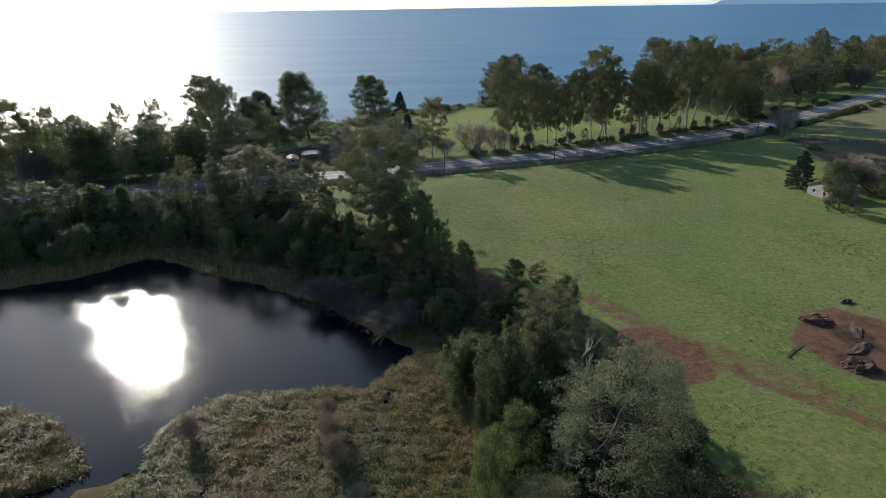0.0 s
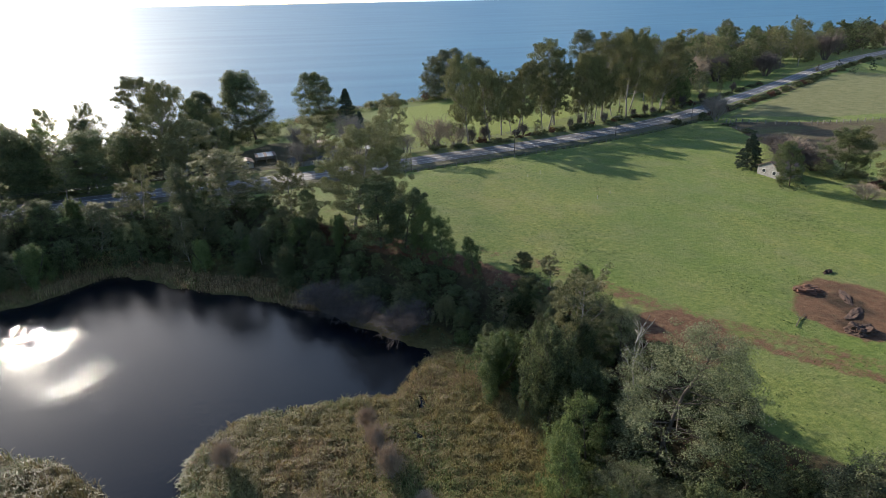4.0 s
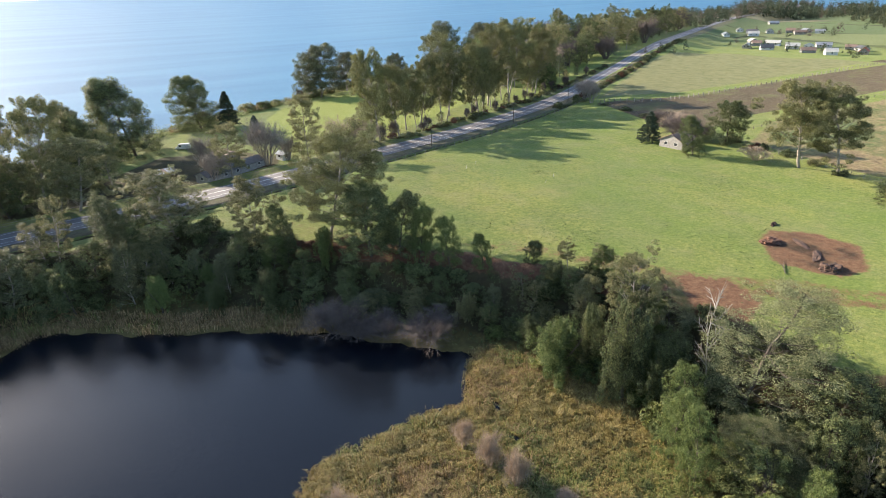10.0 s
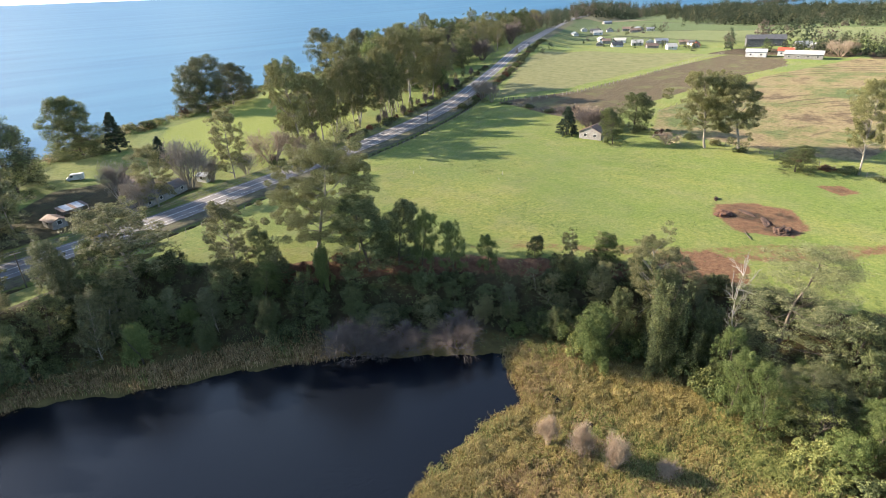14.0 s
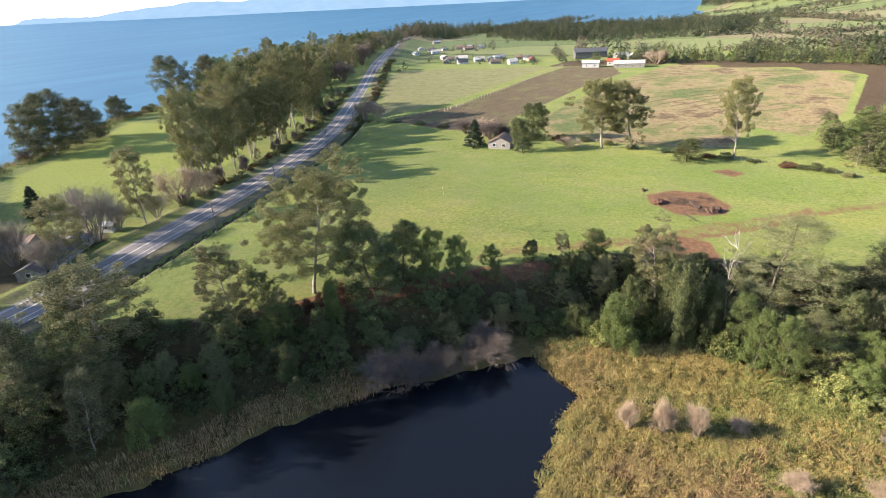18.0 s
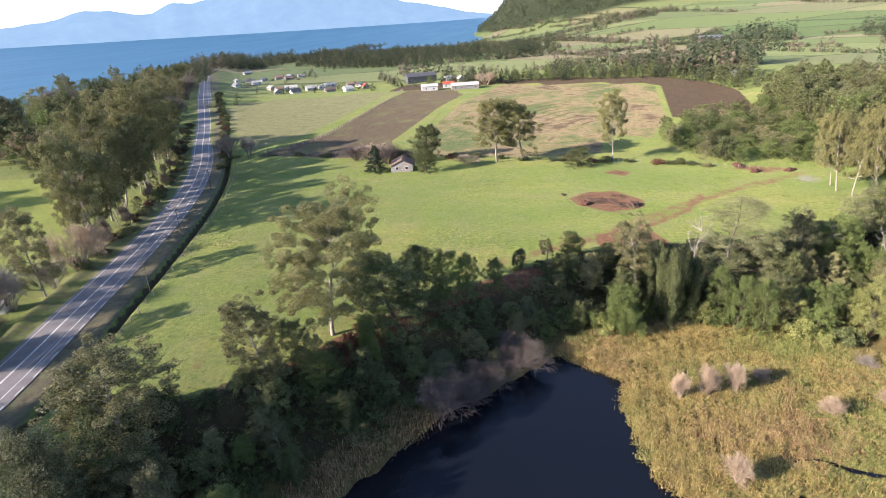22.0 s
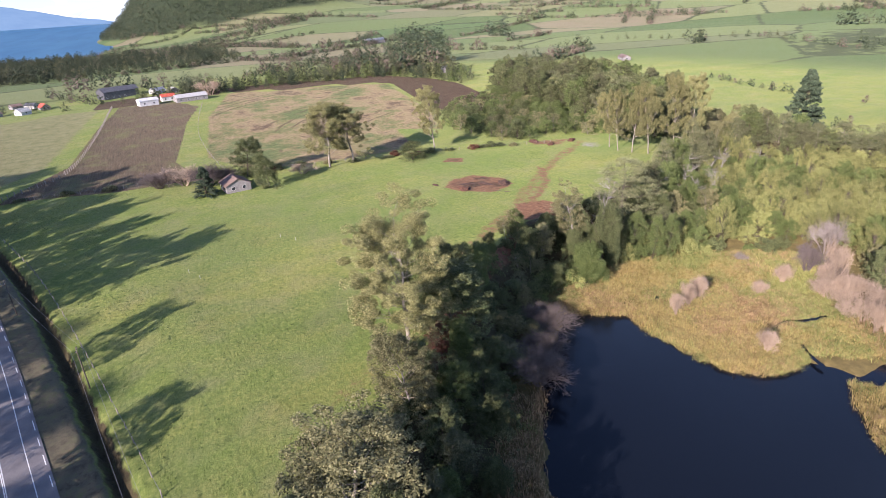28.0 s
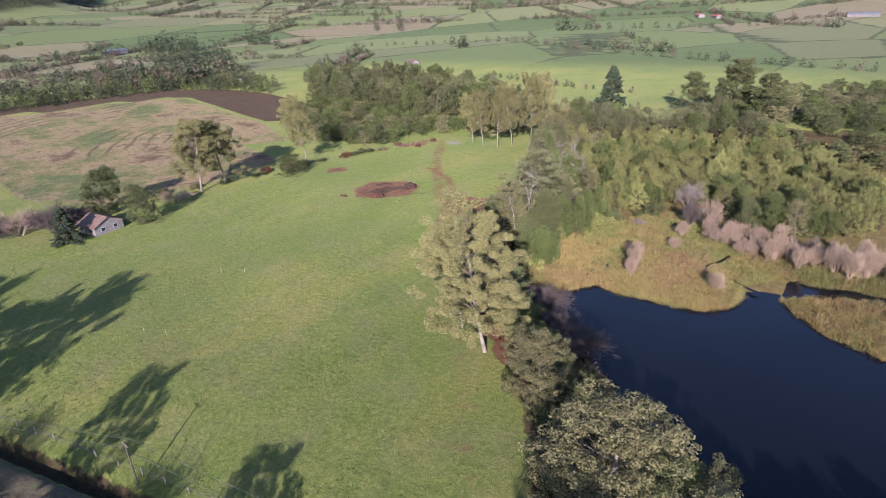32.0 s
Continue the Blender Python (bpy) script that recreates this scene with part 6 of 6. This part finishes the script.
fence([(138, 205), (129, 140), (120, 91), (110, 51), (98, 20)], 4.0, 1.2, "wire fence on wooden posts along the meadow edge")
fence([(298, 134), (209, 144), (129, 141)], 5.0, 1.2, "thin wire fence between two fields", 2)


def pole(x, y, h, lamp):
    ob = new("utility_pole", None)
    ob.location = (x, y, z_at(x, y))
    hp = Heap()
    hp.tube([(0, 0, -0.3), (0, 0, h)], [0.12, 0.08], 8)
    link("shaft", hp.mesh("shaft", M_BARK), ob)
    part("crossarm", boxed(-0.9, 0.9, -0.06, 0.06, h - 0.6, h - 0.45, 0.015), M_POST, ob)
    for s in (-0.8, 0, 0.8):
        part("insulator", boxed(s - 0.05, s + 0.05, -0.05, 0.05, h - 0.45, h - 0.25, 0.02), M_GLASS, ob)
    if lamp:
        part("lamp_arm", boxed(-0.04, 0.04, -1.4, 0, h - 0.9, h - 0.82, 0.01), M_CONCRETE, ob)
        part("lamp_head", boxed(-0.14, 0.14, -1.9, -1.3, h - 0.95, h - 0.80, 0.04), M_CONCRETE, ob)
    return tagged(ob, "slim dark wooden utility pole beside the road", "utility pole", "poles along the road")


POLES = beside_road(-13.6, -122, -116)[:1] + beside_road(-13.6, -62, -56)[:1] + [(7.4, 178.6)] + beside_road(-8.2, 44, 50)[:1] + beside_road(-8.2, 88, 94)[:1] + beside_road(-8.2, 130, 136)[:1]
for i, (x, y) in enumerate(POLES):
    pole(x, y, 8.0, False)
for s in (-0.8, 0.8):
    hp = Heap()
    pts = []
    for (ax, ay), (bx, by) in zip(POLES[:-1], POLES[1:]):
        for j in range(8):
            k = j / 8
            zz1 = (z_at(ax, ay) * (1 - k) + z_at(bx, by) * k) + 7.7 - 1.6 * k * (1 - k) * 4 * 0.4
            pts.append((ax + (bx - ax) * k, ay + (by - ay) * k + s, zz1))
    hp.tube(pts, [0.022] * len(pts), 3)
    tagged(link("power_line", hp.mesh("power_line", M_WIRE)), "thin dark overhead power line between the poles", "power line")

# heaps of red earth, logs and roots in the meadow
def heap(x, y, rx, ry, h, mat, seed, label, turn=0):
    bm = bmesh.new()
    bmesh.ops.create_icosphere(bm, subdivisions=4, radius=1)
    for v_ in bm.verts:
        n_ = noise.fractal(v_.co * 1.6 + Vector((seed, 0, 0)), 1.0, 2.0, 4)
        v_.co = Vector((v_.co.x * rx * (1 + 0.4 * n_), v_.co.y * ry * (1 + 0.4 * n_), max(-0.15, v_.co.z) * h * (1 + 0.6 * n_)))
    me = bpy.data.meshes.new("earth_mound")
    bm.to_mesh(me)
    bm.free()
    me.materials.append(mat)
    return tagged(link("earth_mound", me, m=pose(x, y, z_at(x, y), 0, 0, turn)), label, "earth heap")


heap(62.6, 78.4, 2.4, 1.5, 0.8, M_MUD, 1, "bright heap of dug red earth beside the pit")
heap(60.6, 65.4, 2.2, 1.7, 1.1, M_DARKSOIL, 2, "dark heap of earth and roots beside the pit")
heap(64, 70, 3.2, 0.8, 0.28, M_DARKSOIL, 3, "low ridge of dark dug soil in the meadow", 30)
heap(67, 75, 2.5, 0.8, 0.22, M_DARKSOIL, 4, "low ridge of brown dug soil in the meadow", 60)
heap(71.8, 84, 1.2, 0.5, 0.5, M_DARKSOIL, 5, "dark clod of upturned turf on the grass", 20)
for x, y, rx in [(103, 24.5, 2.6), (95.5, 21.5, 2.0), (96, 11, 2.2)]:
    heap(x, y, rx, rx * 0.6, 0.8, M_MUD, x, "low heap of brown earth and roots at the meadow corner", x * 7)
for x, y in [(43.4, 160.3), (38.9, 158.3), (54.4, 137.2), (49.5, 134.3)]:
    tagged(part("stake", boxed(-0.035, 0.035, -0.035, 0.035, -0.3, 1.0, 0.01), M_CONCRETE, None), "slim pale wooden stake in the meadow", "stake").location = (x, y, z_at(x, y))
for x, y, turn, ln in [(54, 70, 35, 5.0)]:
    hp = Heap()
    hp.tube([(-ln / 2, 0, 0.16), (0, 0.2, 0.18), (ln / 2, 0, 0.14)], [0.09, 0.08, 0.05], 7)
    hp.tube([(0.3, 0.2, 0.18), (1.1, 0.9, 0.5)], [0.07, 0.03], 5)
    tagged(link("log", hp.mesh("log", M_BARK), m=pose(x, y, z_at(x, y), 0, 0, turn)), "fallen brown branch lying on the grass", "log")


# ---- the yard by the road: van, lean-to, stacked sheets ----
def van(x, y, turn):
    """A parked box-shaped van with rounded body, glass, wheels and lamps."""
    ob = new("van", None)
    ob.matrix_basis = pose(x, y, z_at(x, y), 0, 0, turn)
    bm = bmesh.new()
    prof = [(-2.5, 0.35), (2.45, 0.35), (2.5, 0.95), (1.75, 1.15), (1.2, 2.1), (-2.4, 2.2), (-2.5, 2.0)]
    side = [[bm.verts.new((px, s * 0.95, pz)) for px, pz in prof] for s in (-1, 1)]
    bm.faces.new(side[0])
    bm.faces.new(side[1][::-1])
    for i in range(len(prof)):
        j = (i + 1) % len(prof)
        bm.faces.new((side[0][i], side[1][i], side[1][j], side[0][j]))
    bmesh.ops.recalc_face_normals(bm, faces=bm.faces[:])
    bmesh.ops.bevel(bm, geom=bm.edges[:], offset=0.09, segments=2, affect='EDGES')
    part("body", bm, M_WHITE, ob)
    part("windscreen", boxed(-0.52, 0.52, -0.8, 0.8, -0.015, 0.015, 0.01), M_GLASS, ob).matrix_basis = pose(1.50, 0, 1.63, 0, 60, 0)
    for s in (-1, 1):
        part("side_window", boxed(0.35, 1.15, s * 0.95 - 0.015, s * 0.95 + 0.015, 1.25, 1.85, 0.01), M_GLASS, ob)
        for wx in (-1.55, 1.6):
            hp = Heap()
            hp.tube([(0, -0.11, 0), (0, -0.10, 0), (0, 0.10, 0), (0, 0.11, 0)], [0.27, 0.34, 0.34, 0.27], 18)
            wheel = link("wheel", hp.mesh("wheel", M_DARKROOF), ob, m=pose(wx, s * 0.9, 0.34))
            hp = Heap()
            hp.tube([(0, s * 0.08, 0), (0, s * 0.12, 0), (0, s * 0.125, 0)], [0.2, 0.19, 0.01], 14)
            link("rim", hp.mesh("rim", M_ZINC), wheel)
        part("headlight", boxed(2.44, 2.54, s * 0.7 - 0.14, s * 0.7 + 0.14, 0.7, 0.88, 0.02), M_GLASS, ob)
    part("bumper", boxed(2.42, 2.6, -0.9, 0.9, 0.33, 0.55, 0.04), M_GREYWALL, ob)
    return tagged(ob, "parked white van under the dark trees beside the yard", "van")


def lean_to(x, y, turn, w, d, h):
    """An open shelter: corner posts under one sloping sheet roof, boarded at the back."""
    ob = new("lean_to_shelter", None)
    ob.matrix_basis = pose(x, y, z_at(x, y), 0, 0, turn)
    for px in (-w / 2, 0, w / 2):
        for py, ph in ((-d / 2, h), (d / 2, h + 0.5)):
            part("post", boxed(px - 0.07, px + 0.07, py - 0.07, py + 0.07, -0.2, ph, 0.01), M_POST, ob)
    n = int(w / 0.9)
    for i in range(n):
        a = -w / 2 - 0.2 + i * (w + 0.4) / n
        sheet_ = part("roof_sheet", boxed(a, a + (w + 0.4) / n - 0.03, -d / 2 - 0.3, d / 2 + 0.3, -0.02, 0.02), M_ZINC if i % 3 else M_RUST, ob)
        sheet_.matrix_basis = pose(0, 0, h + 0.29 + 0.012 * (i % 2), math.degrees(math.atan2(0.5, d)), 0, 0)
    for i in range(int(h / 0.3)):
        part("board", boxed(-w / 2, w / 2, d / 2 + 0.05, d / 2 + 0.09, 0.06 + 0.3 * i, 0.32 + 0.3 * i, 0.008), M_GREYWALL, ob)
    return tagged(ob, "low shelter of weathered boards and metal sheets by the road", "shelter")


van(-30.5, 241, 155)
lean_to(-39.5, 206, 14, 6.5, 3.4, 2.0)
plant("bare", 338, 125, 12, 8, 3, label="large round leafless pinkish tree by the barns")
